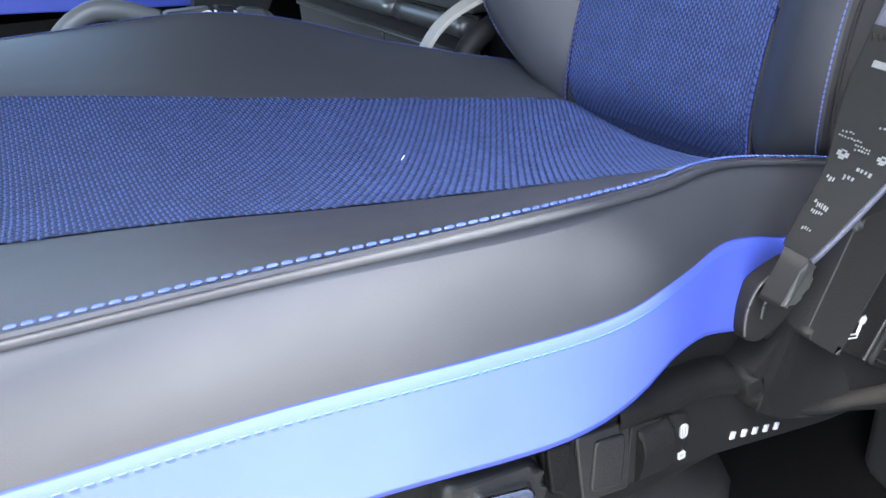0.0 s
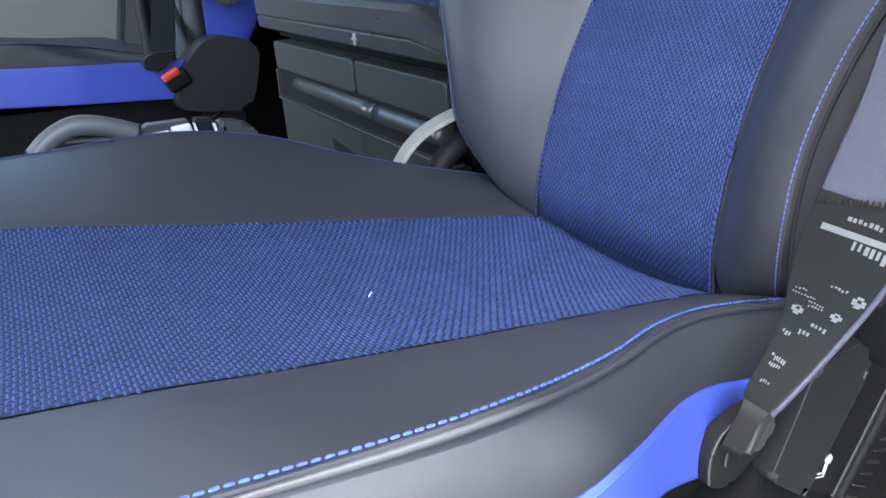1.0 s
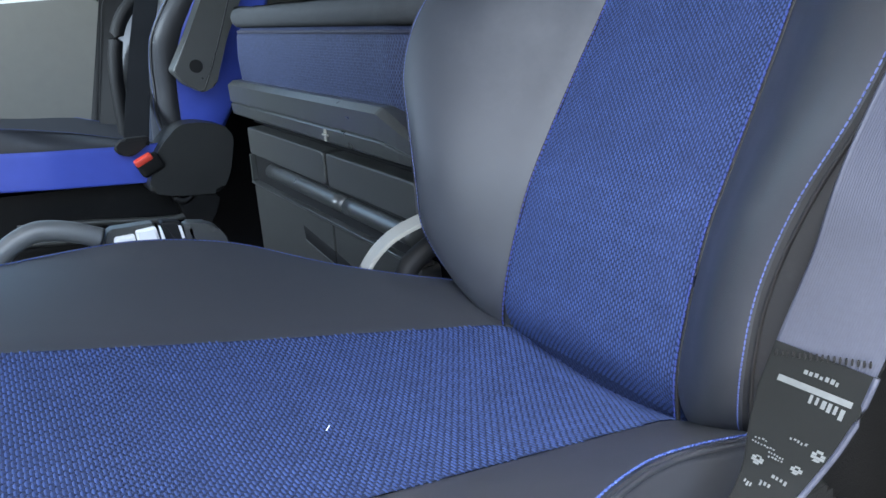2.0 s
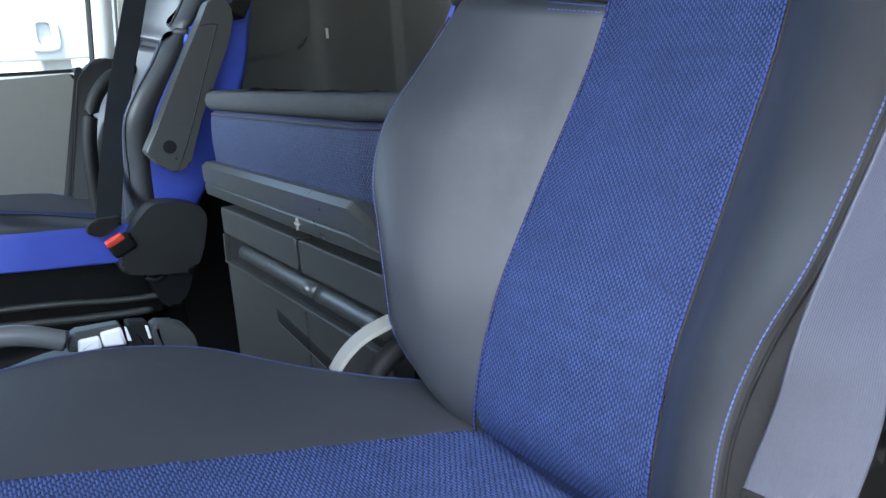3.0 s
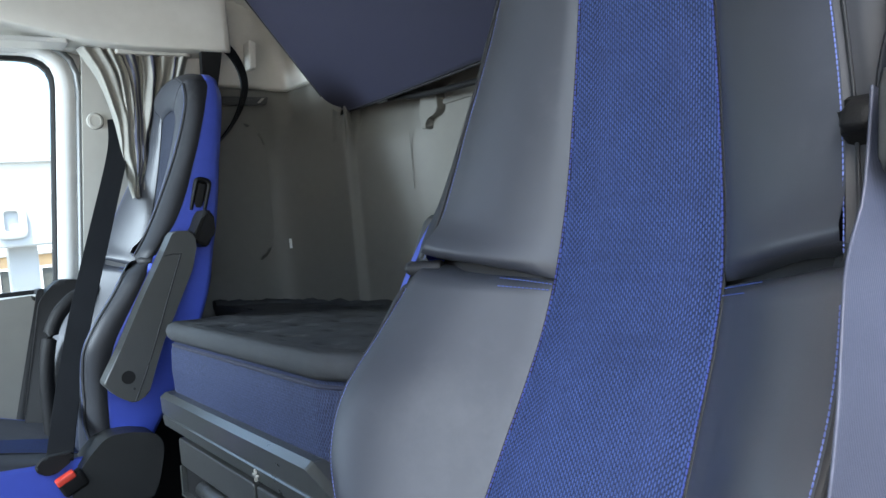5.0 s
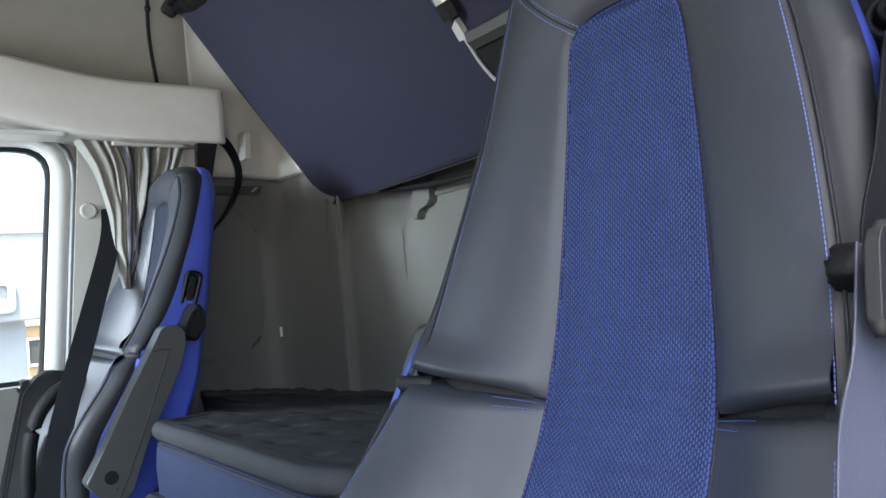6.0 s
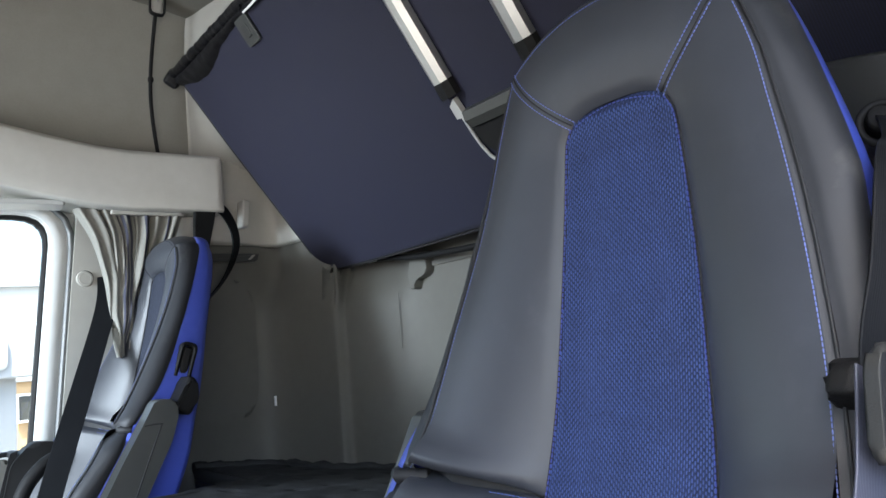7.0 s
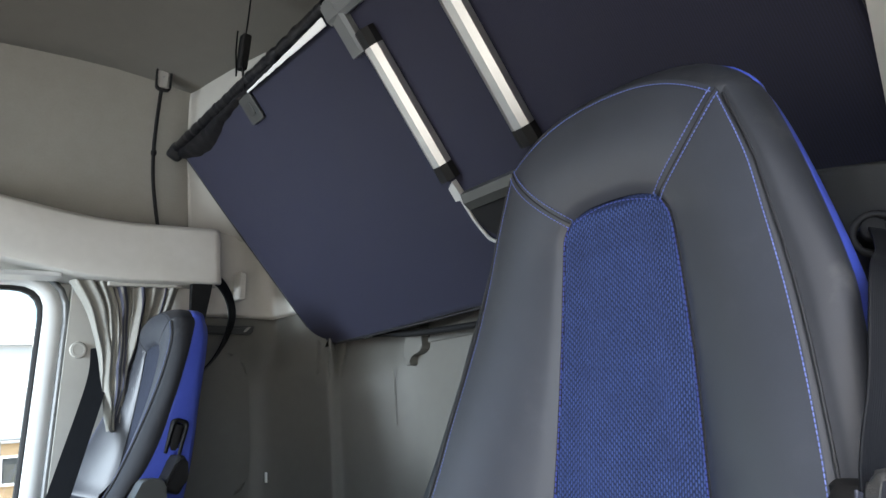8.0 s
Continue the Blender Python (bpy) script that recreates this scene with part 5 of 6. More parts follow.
part("switch_top", prism(rounded([(0.21, 0.59), (0.214, 0.603), (0.218, 0.609), (0.263, 0.608), (0.265, 0.576)], 0.003, 3), "y", 0.988, 1.008, 0.003, 3), PLASTIC_MID, gear, "grey switch housing")
# silvery switch plates; the sky's reflection on them is painted white
for pts in ([(0.242, 0.604), (0.263, 0.605), (0.266, 0.585), (0.243, 0.588)], [(0.221, 0.601), (0.241, 0.601), (0.242, 0.587), (0.219, 0.587)]):
    part("button", prism(rounded(pts, 0.003, 3), "y", 0.983, 0.994, 0.003, 3), WHITE_AND_GLINT, gear, "rocker button whitened for sky glare")
part("switch_block", prism(rounded([(0.269, 0.608), (0.29, 0.604), (0.296, 0.557), (0.266, 0.566)], 0.004, 3), "y", 0.987, 1.008, 0.003, 3), RUBBER, gear, "glossy black switch block")
for pts in ([(0.266, 0.605), (0.268, 0.604), (0.271, 0.588), (0.267, 0.589)], [(0.286, 0.601), (0.289, 0.6), (0.291, 0.586), (0.288, 0.586)]):
    part("symbol", prism(pts, "y", 0.9850, 0.9875, 0), WHITE_AND_GLINT, gear, "white slanted mark")
part("end_cap", prism(rounded([(0.29, 0.603), (0.324, 0.596), (0.335, 0.578), (0.337, 0.545), (0.295, 0.558)], 0.008, 4), "y", 0.982, 1.006, 0.008, 4), PLASTIC_MID, gear, "grey rounded end cap")
part("base", block((0.26, 0.09, 0.37), (0.20, 1.013, 0.183), 0.02), PLASTIC, gear)

# ---- lower bunk: cabinets, tray, mattress, topper ----
FX = 0.545
cab = thing("storage_cabinet", "charcoal plastic storage cabinet below the bunk", "cabinet", at=(0.8, MID_Y, 0))
part("body", prism([(0.575, 0.95), (0.60, 0.93), (0.80, 0.80), (1.22, 0.80), (1.22, 1.76), (0.80, 1.72), (0.60, 1.585), (0.575, 1.57)], "z", 0.0, 0.615, 0.003), PLASTIC, cab)

# second black panel, added to darken the gap at the cabinet's end
part("dark_gap_end", block((0.03, 0.40, 0.61), (0.815, 1.89, 0.308), 0.003), RUBBER, cab)


def front(name, y0, y1, z0, z1, out=0.0, material=PLASTIC_GREY, r=0.008, bevel=0.003, label=""):
    return part(name, prism(rect(y0, y1, z0, z1, r, 3), "x", FX - out, FX + 0.03, bevel), material, cab, label)


front("upper_door", 1.211, 1.578, 0.562, 0.612, label="charcoal flap")
front("upper_door", 0.93, 1.201, 0.562, 0.612, label="charcoal flap")
front("lower_door", 1.2005, 1.578, 0.03, 0.506, label="charcoal drawer front")
front("lower_door", 0.93, 1.1965, 0.03, 0.506, label="charcoal drawer front")
# black strip whose colour stands for the shade behind the grip rails
part("recess_shade", prism([(0.93, 0.560), (1.566, 0.560), (1.570, 0.511), (0.93, 0.511)], "x", FX + 0.006, FX + 0.012, 0.001), RUBBER, cab)
# rolled grip rails in the recess, above a thin bright ledge
for y0, y1 in ((1.131, 1.455), (0.93, 1.127)):
    part("grip_rail", tube([(FX - 0.001, lerp(y0, y1, k / 8), 0.5455 + 0.004 * (lerp(y0, y1, k / 8) - 1.13)) for k in range(9)], 0.0125, 16), PLASTIC_SATIN, cab, "rounded grip rail")
part("ledge", prism(rect(0.93, 1.576, 0.5065, 0.5115, 0.001, 2), "x", FX - 0.005, FX + 0.02, 0.0015), PLASTIC_SATIN, cab)
part("recess_edge", prism([(1.566, 0.562), (1.572, 0.562), (1.576, 0.508), (1.570, 0.508)], "x", FX - 0.004, FX + 0.01, 0.001), PLASTIC_MID, cab)
part("finger_slot", prism([(1.328, 0.475), (1.2005, 0.461), (1.2005, 0.440), (1.322, 0.452)], "x", FX - 0.0008, FX + 0.004, 0), RUBBER, cab, "dark finger slot")
part("finger_slot", prism([(1.1965, 0.4605), (1.119, 0.450), (1.119, 0.430), (1.1965, 0.4395)], "x", FX - 0.0008, FX + 0.004, 0), RUBBER, cab, "dark finger slot")
part("slot_edge", tube([(FX - 0.001, 1.322, 0.4515), (FX - 0.001, 1.119, 0.4295)], 0.0012, 6), PLASTIC_MID, cab)

tray = thing("lower_bunk", "charcoal plastic bunk tray holding the lower mattress", "bunk", at=(0.55, MID_Y, 0.62))
LIP = [Vector((*p, 0)) for p in ((0.520, 1.572), (0.520, 1.30), (0.520, 1.05), (0.520, 0.968), (0.520, 0.962), (0.521, 0.92), (0.523, 0.888), (0.532, 0.872), (0.60, 0.85))]


def swept(profile):
    """A moulding along the bunk's front edge; profile: (set back, height)."""
    rows = []
    for i, p in enumerate(LIP):
        d = (LIP[min(i + 1, len(LIP) - 1)] - LIP[max(i - 1, 0)]).normalized()
        n = Vector((-d.y, d.x, 0))
        drop = 0.36 * max(0, 0.965 - max(p.y, 0.885))
        rows.append([p + n * o + Vector((0, 0, z - drop * (z - 0.6375) / 0.0615)) for o, z in profile])
    return sheet(rows, closed=True, caps=True)


part("front_lip", swept([(0.010, 0.699), (0.0, 0.692), (0.0005, 0.664), (0.002, 0.6615), (0.032, 0.6615), (0.032, 0.699)]), PLASTIC_SATIN, tray, smooth=False)
part("lower_lip", swept([(0.004, 0.6605), (0.001, 0.658), (0.003, 0.641), (0.008, 0.6375), (0.034, 0.6375), (0.034, 0.6605)]), PLASTIC_SATIN, tray, smooth=False)
part("catch", joined(block((0.004, 0.017, 0.0035), (0.5195, 1.126, 0.650), 0.001), block((0.004, 0.0035, 0.017), (0.5195, 1.126, 0.650), 0.001)), HOOK, tray, "small pale cross catch")
MAT_PLAN = [(0.545, 1.568), (0.545, 0.96), (0.58, 0.90), (0.74, 0.82), (0.80, 0.70), (0.80, 0.48), (1.20, 0.48), (1.22, 0.80), (1.22, 1.76), (1.07, 1.93), (1.03, 2.06), (0.98, 2.09), (0.80, 2.09), (0.80, 1.76), (0.70, 1.70), (0.60, 1.60)]
part("deck", prism([(x + 0.012 * (x < 0.6), y) for x, y in MAT_PLAN], "z", 0.62, 0.665, 0.003), PLASTIC, tray)
mattress = thing("mattress", "navy mesh covered lower bunk mattress", "mattress", at=(0.9, MID_Y, 0.665))
plan = [Vector((*p, 0)) for p in rounded(MAT_PLAN, 0.02, 3)]


def slab(z_ins, pts):
    cx = Vector((0.9, MID_Y, 0))
    return [[p + (cx - p).normalized() * d + Vector((0, 0, z - max(0, z - 0.665) * 0.46 * (p.x - 0.545) / 0.67)) for p in pts] for z, d in z_ins]


part("side_cover", sheet(slab([(0.665, 0.004), (0.68, 0.0), (0.70, -0.003), (0.74, -0.005), (0.775, -0.002), (0.788, 0.006), (0.79, 0.02)], plan), closed=True, caps=True), MESH_CLOTH, mattress)

part("piping", tube([p + (Vector((0.9, MID_Y, 0)) - p).normalized() * 0.002 + Vector((0, 0, 0.782 - 0.054 * (p.x - 0.545) / 0.67)) for p in plan + plan[:1]], 0.003, 6), NAVY, mattress)
part("piping", tube([p + (Vector((0.9, MID_Y, 0)) - p).normalized() * 0.001 + Vector((0, 0, 0.674)) for p in plan + plan[:1]], 0.003, 6), NAVY, mattress)
top = bmesh.new()
topper = thing("mattress_topper", "black quilted topper lying on the lower mattress", "topper", at=(0.9, MID_Y, 0.79))
part("edge_roll", sheet(slab([(0.787, 0.03), (0.790, 0.0), (0.797, -0.007), (0.808, -0.009), (0.818, -0.004), (0.823, 0.008), (0.822, 0.03), (0.80, 0.06)], plan), closed=True), QUILT, topper)


def inside(x, y):
    hit = False
    for (x0, y0), (x1, y1) in zip(MAT_PLAN, MAT_PLAN[1:] + MAT_PLAN[:1]):
        if (y0 > y) != (y1 > y) and x < (x1 - x0) * (y - y0) / (y1 - y0) + x0:
            hit = not hit
    return hit


N1, N2 = 80, 170
tv = {}
for i in range(N1 + 1):
    for j in range(N2 + 1):
        x, y = lerp(0.545, 1.215, i / N1), lerp(0.48, 2.09, j / N2)
        if inside(x, y):
            z = 0.824 - 0.073 * (x - 0.545) / 0.67
            for a, b, amp in ((0.105, 0.12, 0.012),):
                gx, gy = (x - 0.60) / a, (y - 0.5) / b + 0.5 * (int((x - 0.60) / a + 99.5) % 2)
                d = math.hypot((gx - round(gx)) * a, (gy - round(gy)) * b)
                z -= amp * math.exp(-(d / 0.013) ** 2)
            z += 0.004 * noise.noise(Vector((x * 9, y * 9, 3))) + 0.002 * noise.noise(Vector((x * 30, y * 30, 7)))
            tv[i, j] = top.verts.new((x, y, z))
for (i, j) in list(tv):
    q = [tv.get(k) for k in ((i, j), (i + 1, j), (i + 1, j + 1), (i, j + 1))]
    if all(q):
        top.faces.new(q)
part("quilted_top", top, QUILT, topper)
# crumpled border against the walls
bp = [(1.215, 0.9), (1.215, 1.72), (1.07, 1.90), (1.02, 2.05), (0.90, 2.085), (0.80, 2.085)]
bl = catmull(bp, 14)
part("crumpled_border", tube([p.to_3d() + Vector((0, 0, 0.822 - 0.073 * (p.x - 0.545) / 0.67 + 0.006 * noise.noise(Vector((p.x * 25, p.y * 25, 0))))) for p in bl], lambda t: 0.014 + 0.004 * noise.noise(Vector((t * 40, 0, 0))), 8), QUILT, topper)

# ---- upper bunk, folded up ----
BD = Vector((-0.552, 0, 0.834))
BN = Vector((0.834, 0, 0.552))
BO = Vector((1.134, 0, 1.262))


def U(a, y, d=0.0):
    """A point of the upper bunk: a metres up its underside, across at y, d metres below the surface."""
    p = BO + BD * a - BN * d
    return Vector((p.x, y, p.z))


bunk = thing("upper_bunk", "dark navy upper bunk folded up against the rear wall", "bunk", at=(1.16, MID_Y, 1.30))
BY0, BY1, BL = 0.462, 2.035, 0.625
ol = rounded([(0.0, BY0), (-0.004, 1.30), (-0.010, 1.77), (-0.008, 1.955), (0.020, 1.986), (0.046, 1.991), (0.409, 2.041), (0.600, 2.060), (BL, 2.045), (BL, BY0)], 0.024, 4)
rings = []
for d, ins in ((-0.12, 0.012), (-0.11, 0.002), (-0.02, 0.0), (-0.008, 0.002), (-0.001, 0.008), (0.0, 0.018)):
    row = []
    for a, y in ol:
        ca, cy = BL / 2, (BY0 + BY1) / 2
        v = Vector((a - ca, y - cy))
        v = v * (1 - ins / v.length)
        row.append(U(v.x + ca, v.y + cy, d))
    rings.append(row)
part("cushion_board", sheet(rings, closed=True, caps=True), NAVY, bunk, "dark navy padded underside")
part("edge_seam", tube([U(a, y, -0.004) for a, y in ol + ol[:1]], 0.0025, 6), SEAM, bunk)
# ladder folded into the underside
for ya, yb, a0, a1 in ((1.178, 1.178, 0.285, 0.520), (0.966, 0.966, 0.283, 0.58)):
    for nm, lo, hi, m, w in (("rail", a0, a1, ALU, 0.0), ("rail_end", a0 - 0.030, a0, RUBBER, 0.001), ("rail_end", a1, a1 + 0.032, RUBBER, 0.001)):
        sec = [(-0.021 - w, 0.002), (-0.021 - w, 0.014), (-0.004, 0.026 + w), (0.012, 0.026 + w), (0.021 + w, 0.016), (0.021 + w, 0.002)]
        part(nm, sheet([[U(a, ya - q, d) for q, d in sec] for a in (lo, hi)], closed=True, caps=True), m, bunk, "aluminium ladder rail" if m is ALU else "", smooth=False)
well = [(0.110, 0.90), (0.112, 1.13), (0.15, 1.170), (0.20, 1.176), (0.20, 0.90)]
part("step_well", sheet([[U(a, y, d) for a, y in rounded(well, 0.02, 4)] for d in (0.001, 0.004, 0.006)], closed=True, caps=True), RUBBER, bunk, "dark ladder well")
part("well_rim", tube(catmull([U(0.236, 1.184, 0.006), U(0.212, 1.182, 0.006), U(0.172, 1.180, 0.006), U(0.146, 1.175, 0.006), U(0.122, 1.163, 0.006), U(0.108, 1.12, 0.006), U(0.106, 1.0, 0.006), U(0.106, 0.9, 0.006)], 6), 0.0034, 8), PALE_GREY, bunk, "pale rim round the ladder well")
part("well_bar", sheet([[U(a, y, d) for a, d in ((0.190, 0.002), (0.190, 0.014), (0.206, 0.020), (0.222, 0.016), (0.224, 0.002))] for y in (0.90, 1.02, 1.168)], closed=True, caps=True), PLASTIC_MID, bunk, smooth=False)
part("rail_foot", sheet([[U(a, y, d) for a, y in ((0.212, 1.169), (0.214, 1.190), (0.240, 1.190), (0.250, 1.172))] for d in (0.002, 0.012, 0.014)], closed=True, caps=True), PALE_GREY, bunk, "pale rail foot", smooth=False)
part("upper_bracket", sheet([[U(a, y, d) for a, d in ((0.590, 0.002), (0.590, 0.012), (0.600, 0.017), (0.630, 0.015), (0.634, 0.0))] for y in (0.93, 1.10, 1.20, 1.245)], closed=True, caps=True), GRIP_GREY, bunk, "grey ladder bracket", smooth=False)
part("bracket_arm", sheet([[U(a, y, d) for y, d in ((1.196, 0.002), (1.196, 0.014), (1.206, 0.017), (1.238, 0.013), (1.244, 0.002))] for a in (0.522, 0.56, 0.632)], closed=True, caps=True), GRIP_GREY, bunk, "grey bracket arm", smooth=False)
lt = part("latch", sheet([[U(a, y, d) for a, y in rect(0.545, 0.607, 1.608, 1.664, 0.006, 3)] for d in (0.0, 0.006, 0.008)], closed=True, caps=True), PLASTIC_MID, bunk, "grey square latch")
part("latch_button", sheet([[U(a, y, d) for a, y in rect(0.562, 0.590, 1.624, 1.648, 0.004, 3)] for d in (0.007, 0.011)], closed=True, caps=True), PLASTIC_GREY, lt)
# gathered black net along the front edge; the strip's glint is painted white
rows = []
for k in range(120):
    y = lerp(2.075, 1.235, k / 119)
    r = 0.0105 + 0.004 * noise.noise(Vector((y * 38, 1, 0))) + 0.003 * noise.noise(Vector((y * 210, 5, 0)))
    c = U(BL + 0.002, y, 0.004)
    rows.append([c + BD * r * math.cos(q) * 1.15 - BN * r * math.sin(q) for q in (2 * math.pi * j / 10 for j in range(10))])
part("gathered_net", sheet(rows, closed=True, caps=True), NET, bunk, "gathered black safety net")
# the net's loose belly hanging over the underside near the corner
rows = []
for k in range(60):
    y = lerp(2.062, 1.45, k / 59)
    w = 0.036 * math.exp(-((y - 1.92) / 0.13) ** 2) + 0.022 + 0.004 * noise.noise(Vector((y * 25, 2, 0)))
    rows.append([U(BL - w * q, y, 0.010 * math.sin(math.pi * q) + 0.0015 + 0.004 * noise.noise(Vector((y * 50, q * 4, 3))) * (q < 0.95)) for q in (0, 0.2, 0.4, 0.6, 0.8, 1)])
part("net_belly", sheet(rows), NET, bunk, "black net hanging loose")
part("foil_strip", band([U(BL - 0.019 + 0.002 * noise.noise(Vector((k * 0.7, 0, 2))), lerp(1.60, 1.255, k / 30), 0.013 + 0.002 * noise.noise(Vector((k * 0.9, 3, 2)))) for k in range(31)], BD, [lerp(0.004, 0.017, (k / 30) ** 1.3) for k in range(31)], 0.002), WHITE_AND_GLINT, bunk, "edge strip painted white for its glint")
for y in (2.07,):
    part("net_knot", moved(block((0.040, 0.035, 0.045), (0, 0, 0), 0.010), Matrix.Translation(U(BL - 0.006, y + 0.002, 0.004)) @ pose(0, 0, 0, 20, 30, 0)), RUBBER, bunk)
hs = thing("bunk_strap", "black strap with buckle holding the upper bunk to the roof", "strap", at=(0.77, 1.60, 1.80))
part("webbing", band(catmull([U(BL - 0.01, 1.605, 0.012), (0.780, 1.602, 1.84), (0.790, 1.600, 1.90), (0.799, 1.597, 1.97), (0.81, 1.59, 2.06)], 5), (0.3, 0.95, 0), 0.024, 0.003), STRAP, hs)
part("buckle", moved(block((0.020, 0.026, 0.080), (0, 0, 0), 0.005), Matrix.Translation((0.782, 1.602, 1.850)) @ pose(0, 0, 0, 8, 6, 0)), RUBBER, hs, "black buckle")
part("strap_end", band(catmull([(0.770, 1.612, 1.80), (0.770, 1.612, 1.85), (0.774, 1.610, 1.898)], 4), (0.3, 0.95, 0), 0.016, 0.003), STRAP, hs)
# support hook and rod below the bunk
hook = thing("bunk_hook", "taupe hook on the rear wall holding a black rod", "hook", at=(1.24, 1.70, 1.20))
part("plate", prism(rounded([(1.637, 1.268), (1.700, 1.268), (1.716, 1.215), (1.712, 1.180), (1.692, 1.180), (1.690, 1.204), (1.660, 1.206), (1.640, 1.216)], 0.007, 3), "x", 1.224, 1.252, 0.005), TAUPE, hook)
part("rod", tube(catmull([(1.165, 1.76, 1.262), (1.175, 1.70, 1.258), (1.178, 1.60, 1.246), (1.175, 1.30, 1.235), (1.17, 0.80, 1.235)], 4), 0.007, 8), RUBBER, hook, "black rod")
part("clip", block((0.014, 0.040, 0.012), (1.158, 1.772, 1.262), 0.003), PALE_GREY, hook)

# ---- side shelf, curtain, wall fittings ----
def shelf(mirror):
    sec = [(0.0, 0.0), (0.0, 0.03), (0.0, 0.08), (0.004, 0.125), (0.014, 0.138), (0.035, 0.142), (0.16, 0.142), (0.16, -0.002), (0.03, -0.006), (0.008, -0.005)]
    rows = []
    for x, dy, dz in ((-0.95, 0.03, 0.11), (-0.3, 0.0, 0.10), (0.2, -0.005, 0.06), (0.38, -0.006, 0.040), (0.50, -0.004, 0.018), (0.58, -0.002, 0.006), (0.66, 0.0, 0.0), (0.80, 0.0, 0.0), (0.865, 0.0, 0.0), (0.880, 0.004, 0.0), (0.885, 0.012, 0.0)):
        rows.append([(x, (flip(2.007 + dy + a) if mirror else 2.007 + dy + a), 1.425 + dz + b) for a, b in sec])
    return sheet(rows, closed=True, caps=True)


sh = thing("side_shelf", "cream moulded shelf over the passenger side window", "shelf", at=(0.5, 2.07, 1.5))
part("moulding", shelf(False), CREAM, sh)
# pale block added for the window's light on the shelf's underside
part("lit_underside", prism(rect(-0.3, 0.52, 2.03, 2.10, 0.008, 2), "z", 1.426, 1.438, 0.003), PALE_GREY, sh)

rail = single("curtain_rail", prism(rounded([(0.62, 2.045), (0.785, 2.045), (0.80, 2.055), (0.785, 2.066), (0.62, 2.066)], 0.005, 3), "z", 1.412, 1.423, 0.002), CREAM_SHADED, "cream curtain rail under the side shelf", "curtain rail")
cur = thing("curtain", "gathered beige curtain with dark stripes tied back", "curtain", at=(0.64, 2.05, 1.10))
HANG_L = smoothed([0.0, 0.2, 0.55, 1.0], [0.540, 0.580, 0.609, 0.628])
HANG_R = smoothed([0.0, 0.3, 0.6, 1.0], [0.792, 0.752, 0.705, 0.664])


def cloth(u0, u1, cols, off=0.0):
    """A stretch of the gathered curtain, u0 to u1 of its width."""
    rows = []
    for k in range(48):
        t = k / 47
        row = []
        for j in range(cols):
            u = lerp(u0, u1, j / (cols - 1))
            # round folds with sharp creases between them, pinched at the rail
            wander = 0.55 * noise.noise(Vector((u * 4.3, 0.4, 4))) + 0.5 * t * noise.noise(Vector((u * 3.1, t * 1.6, 9)))
            a = 2 * math.pi * (6.0 * u + wander + 0.2)
            soft = 1 - 0.5 * t
            deep = (0.044 + 0.016 * noise.noise(Vector((u * 5, t * 1.5, 5)))) * soft
            fold = abs(math.cos(a / 2)) ** 0.8
            x = lerp(HANG_L(t), HANG_R(t), u) + 0.0085 * math.sin(a) * soft
            y = lerp(2.078, 2.062, t ** 0.7) - deep * (fold - 0.5) + 0.006 * math.cos(2.7 * a + 2 + 4 * t) * soft + 0.014 * noise.noise(Vector((u * 6, t * 5, 8))) * min(1, 3 * t)
            x += 0.006 * noise.noise(Vector((u * 7, t * 5, 2))) * t
            row.append((x - off * 0.25, y - off, lerp(1.426, 1.075, t) + 0.010 * noise.noise(Vector((u * 9, 3, 1))) * t))
        rows.append(row)
    return sheet(rows)


part("cloth_panel", cloth(0, 1, 300), CURTAIN, cur)
for q, w in ((0.335, 0.020), (0.366, 0.014), (0.391, 0.018), (0.420, 0.014), (0.446, 0.022), (0.62, 0.020), (0.652, 0.014), (0.845, 0.018), (0.875, 0.014)):
    part("dark_stripe", cloth(q, q + w, 7, 0.0016), CURTAIN_DARK, cur, "dark woven stripe")

# strap loop behind the passenger headrest
loop = thing("hanging_loop", "black strap loop hanging from the side shelf", "strap", at=(0.85, 2.03, 1.42))
part("webbing", band(catmull([(0.862, 2.028, 1.440), (0.885, 2.03, 1.425), (0.903, 2.03, 1.397), (0.913, 2.03, 1.366), (0.914, 2.03, 1.336), (0.905, 2.03, 1.303), (0.888, 2.03, 1.268), (0.866, 2.03, 1.236), (0.838, 2.03, 1.206)], 6), [tuple(Vector((0.8, 0.1, 0.6)).lerp(Vector((0.85, 0.5, 0)), k / 22) if k < 22 else Vector((0.85, 0.5, 0)).lerp(Vector((0.2, 0.95, -0.2)), (k - 22) / 26)) for k in range(49)], 0.028, 0.003), STRAP, loop)
part("fixing", prism(rounded([(0.806, 1.30), (0.838, 1.30), (0.856, 1.385), (0.868, 1.432), (0.811, 1.432), (0.810, 1.375)], 0.006, 3), "y", 2.022, 2.040, 0.005), PLASTIC, loop, "black moulded strap holder")
# slot and clip on the wall
slot = single("wall_slot", prism(rounded([(0.84, 1.303), (0.995, 1.303), (1.005, 1.325), (0.84, 1.325)], 0.006, 3), "y", 2.092, 2.11, 0.003), PLASTIC_GREY, "grey slotted catch on the side wall", "catch")
single("catch_pin", prism(rounded([(0.970, 1.308), (0.978, 1.308), (0.992, 1.321), (0.983, 1.321)], 0.002, 2), "y", 2.088, 2.094, 0.001), HOOK, "small pale catch pin on the side wall", "catch")
single("wall_clip", prism(rounded([(0.945, 1.39), (0.965, 1.39), (0.972, 1.46), (0.95, 1.465)], 0.006, 3), "y", 2.055, 2.10, 0.005), CREAM, "cream plastic clip on the side wall", "clip")
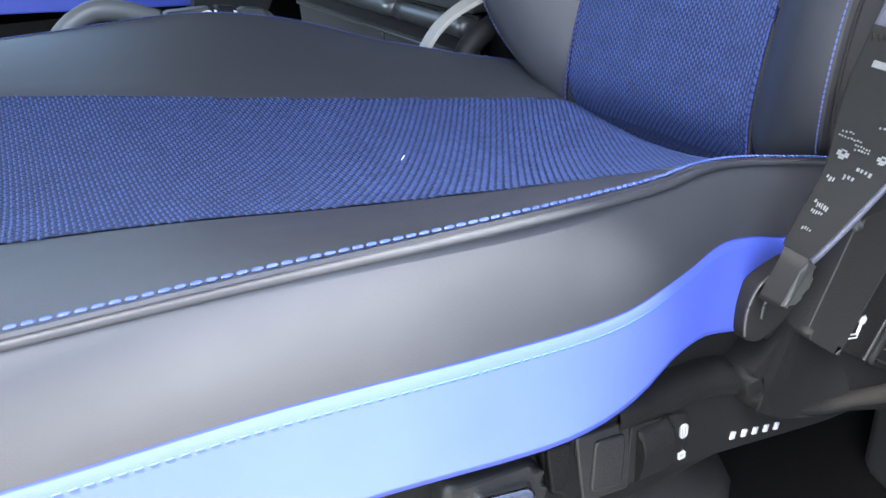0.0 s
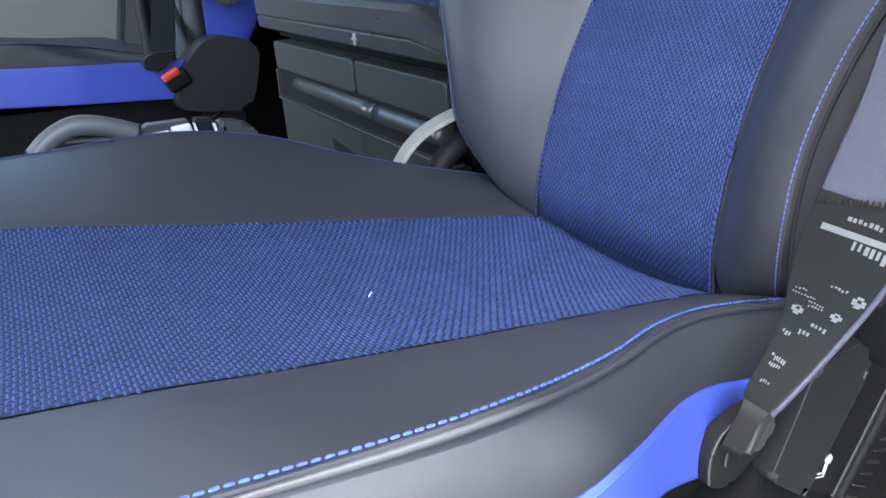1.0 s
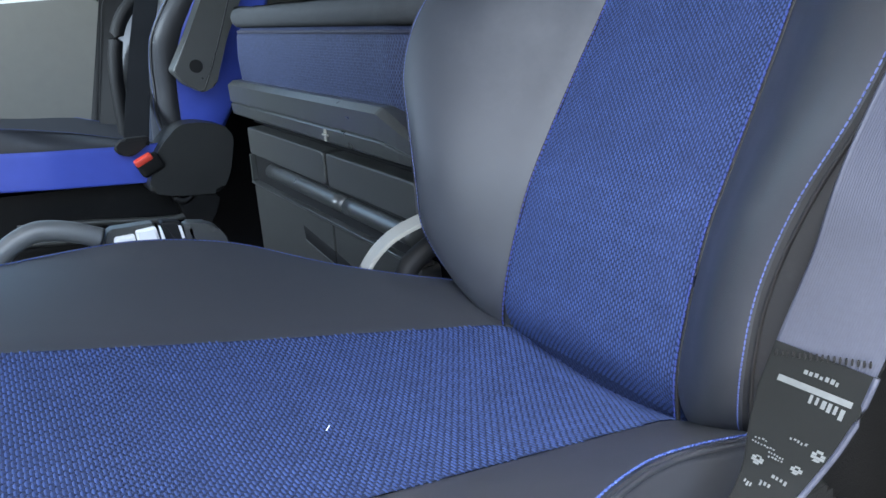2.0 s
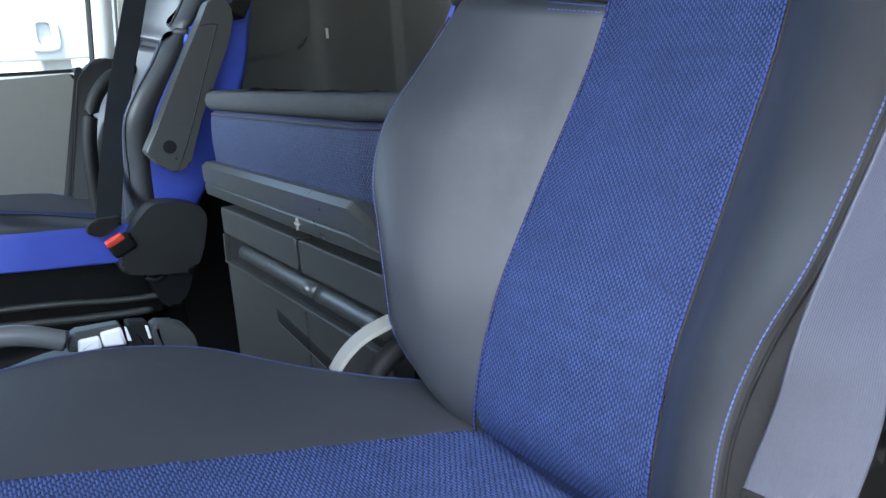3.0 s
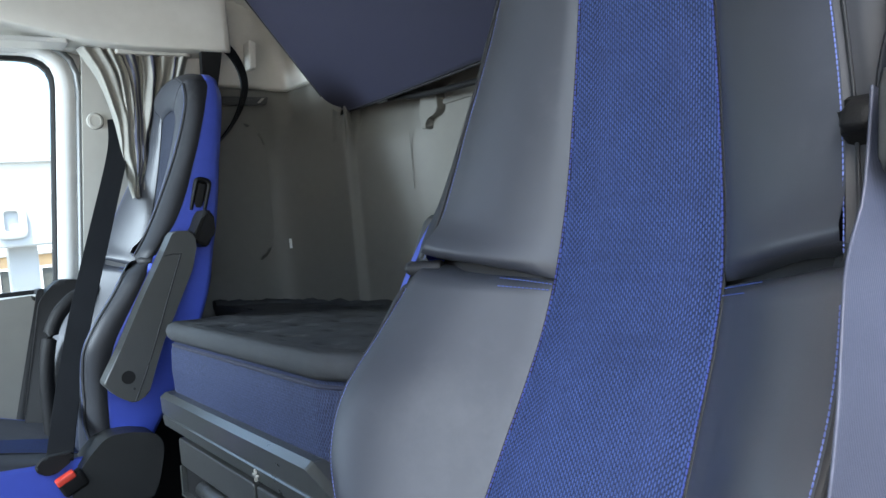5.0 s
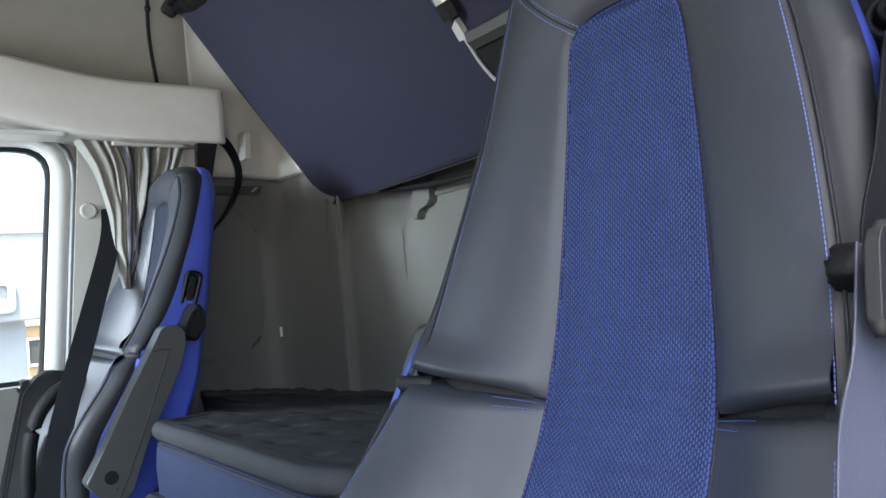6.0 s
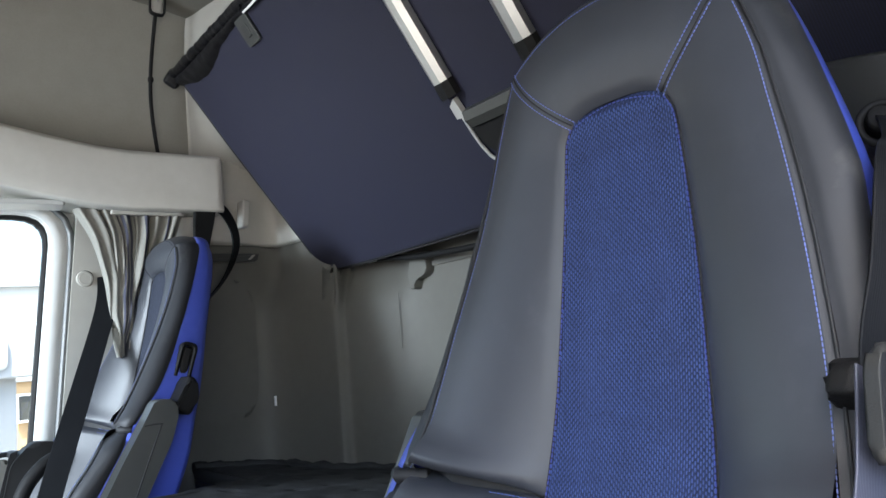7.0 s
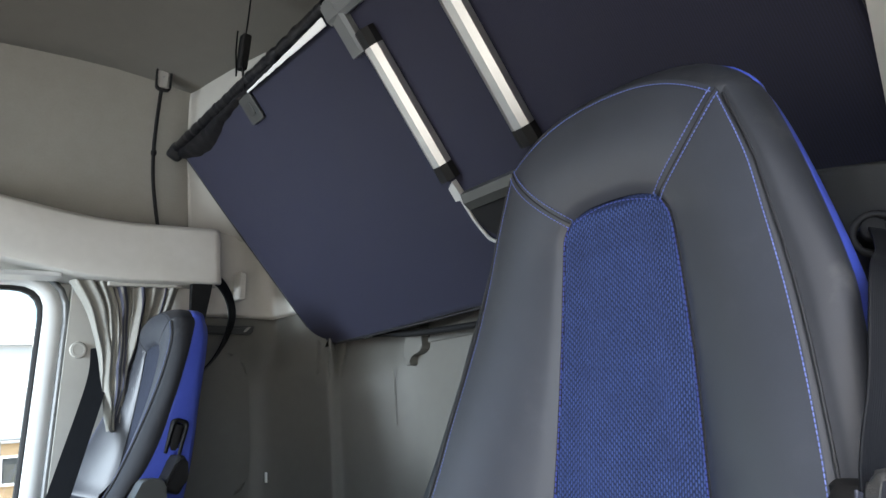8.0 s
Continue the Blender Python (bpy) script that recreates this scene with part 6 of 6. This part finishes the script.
# the plate's glint is painted as plain white
single("small_plate", block((0.007, 0.004, 0.026), (1.020, 2.080, 0.932), 0.001), WHITE_AND_GLINT, "small plate on the wall lining, its glint painted white", "plate")
# reading lamp switch with its cable
lamp = thing("remote_switch", "grey hand switch on a black cable hung from the side wall", "switch", at=(0.745, 2.09, 2.0))
part("housing", moved(block((0.034, 0.020, 0.062), (0, 0, 0), 0.010, (0, 0, 0), 3), pose(0.754, 2.074, 1.972, 0, 4, 0)), PALE_GREY, lamp)
part("bezel", moved(ring_frame(rect(-0.020, 0.020, -0.035, 0.035, 0.014), rect(-0.0165, 0.0165, -0.030, 0.0315, 0.012), "y", -0.013, -0.002), pose(0.754, 2.074, 1.972, 0, 4, 0)), RUBBER, lamp)
part("light_dot", block((0.005, 0.003, 0.005), (0.754, 2.063, 1.976), 0.001), WHITE, lamp)
part("cable", tube(catmull([(0.750, 2.074, 1.942), (0.742, 2.082, 1.865), (0.736, 2.090, 1.78), (0.735, 2.090, 1.70), (0.741, 2.088, 1.62), (0.748, 2.086, 1.562)], 5), 0.0048, 8), RUBBER, lamp, "black cable")
part("cable_bead", block((0.014, 0.014, 0.016), (0.736, 2.090, 1.772), 0.005), RUBBER, lamp)

for x, y, z, q in ((0.279, 0.571, 0.5545, 0.5), (0.098, 0.587, 0.5850, 1.6)):
    single("lint", tube([(x, y, z), (x + 0.002 * math.cos(q), y + 0.002 * math.sin(q), z + 0.001), (x + 0.0035 * math.cos(q), y + 0.003 * math.sin(q), z + 0.002)], 0.0004, 5), WHITE_AND_GLINT, "tiny white lint lying on the seat cloth", "lint")

# ---- outside ----
# unseen dark panel outside the open door, added to cut light from that side
side = thing("wall_side_block", "plain dark panel out of view, added to cut side light", "wall", kind="structure", at=(3, -0.8, -1.5))
part("flank", block((6.0, 0.1, 4.2), (3.52, -0.75, 0.6), 0.02), CAB_PAINT, side)
ground = single("ground", block((900, 900, 0.1), (0, 0, -1.55), 0), ASPHALT, "pale worn asphalt yard reaching to the horizon", "ground", kind="structure", smooth=False)
hall = thing("hall", "pale clad exhibition hall far across the yard", "building", at=(8, 60, -1.5))
part("wall", block((90, 12, 9.0), (10, 66, 3.0), 0.05), WALL_PALE, hall, smooth=False)
part("roof", block((91, 13, 0.4), (10, 66, 7.6), 0.05), SIGN_GREY, hall, smooth=False)
brown = thing("low_building", "low ochre building with dark windows across the yard", "building", at=(4.8, 26, -1.5))
part("wall", block((7, 4, 2.55), (5.5, 28, -0.25), 0.03), WALL_BROWN, brown, smooth=False)
part("roof", block((7.3, 4.3, 0.15), (5.5, 28, 1.08), 0.03), SIGN_GREY, brown, smooth=False)
for k in range(6):
    wd = part("window", block((0.75, 0.06, 0.75), (2.75 + 1.1 * k, 25.97, 0.25), 0.01), PLASTIC_GREY, brown, smooth=False)
    part("window_frame", ring_frame(rect(2.33 + 1.1 * k, 3.17 + 1.1 * k, -0.17, 0.67, 0.01, 2), rect(2.40 + 1.1 * k, 3.10 + 1.1 * k, -0.10, 0.60, 0.01, 2), "y", 25.9, 25.96), WALL_PALE, wd, smooth=False)
gate = thing("yard_sign", "grey sign box on a post with a white mark", "sign", at=(1.1, 9.5, -1.5))
part("post", block((0.28, 0.25, 2.9), (1.22, 9.6, -0.1), 0.01), SIGN_GREY, gate, smooth=False)
part("box", block((1.5, 0.4, 0.55), (0.85, 9.5, 1.35), 0.02), SIGN_GREY, gate, smooth=False)
part("mark", ring_frame(rect(0.98, 1.26, 1.16, 1.52, 0.08, 3), rect(1.05, 1.19, 1.23, 1.45, 0.04, 3), "y", 9.27, 9.29), PALE_GREY, gate, "pale unreadable mark")
ban = thing("flag", "small teal flag on a pale pole across the yard", "flag", at=(3.9, 24.0, -1.5))
part("pole", tube([(3.9, 24.0, -1.5), (3.9, 24.0, 4.1)], 0.04, 10), PALE_GREY, ban)
part("cloth_panel", block((0.55, 0.04, 0.7), (4.21, 24.0, 3.6), 0.01), TEAL, ban)
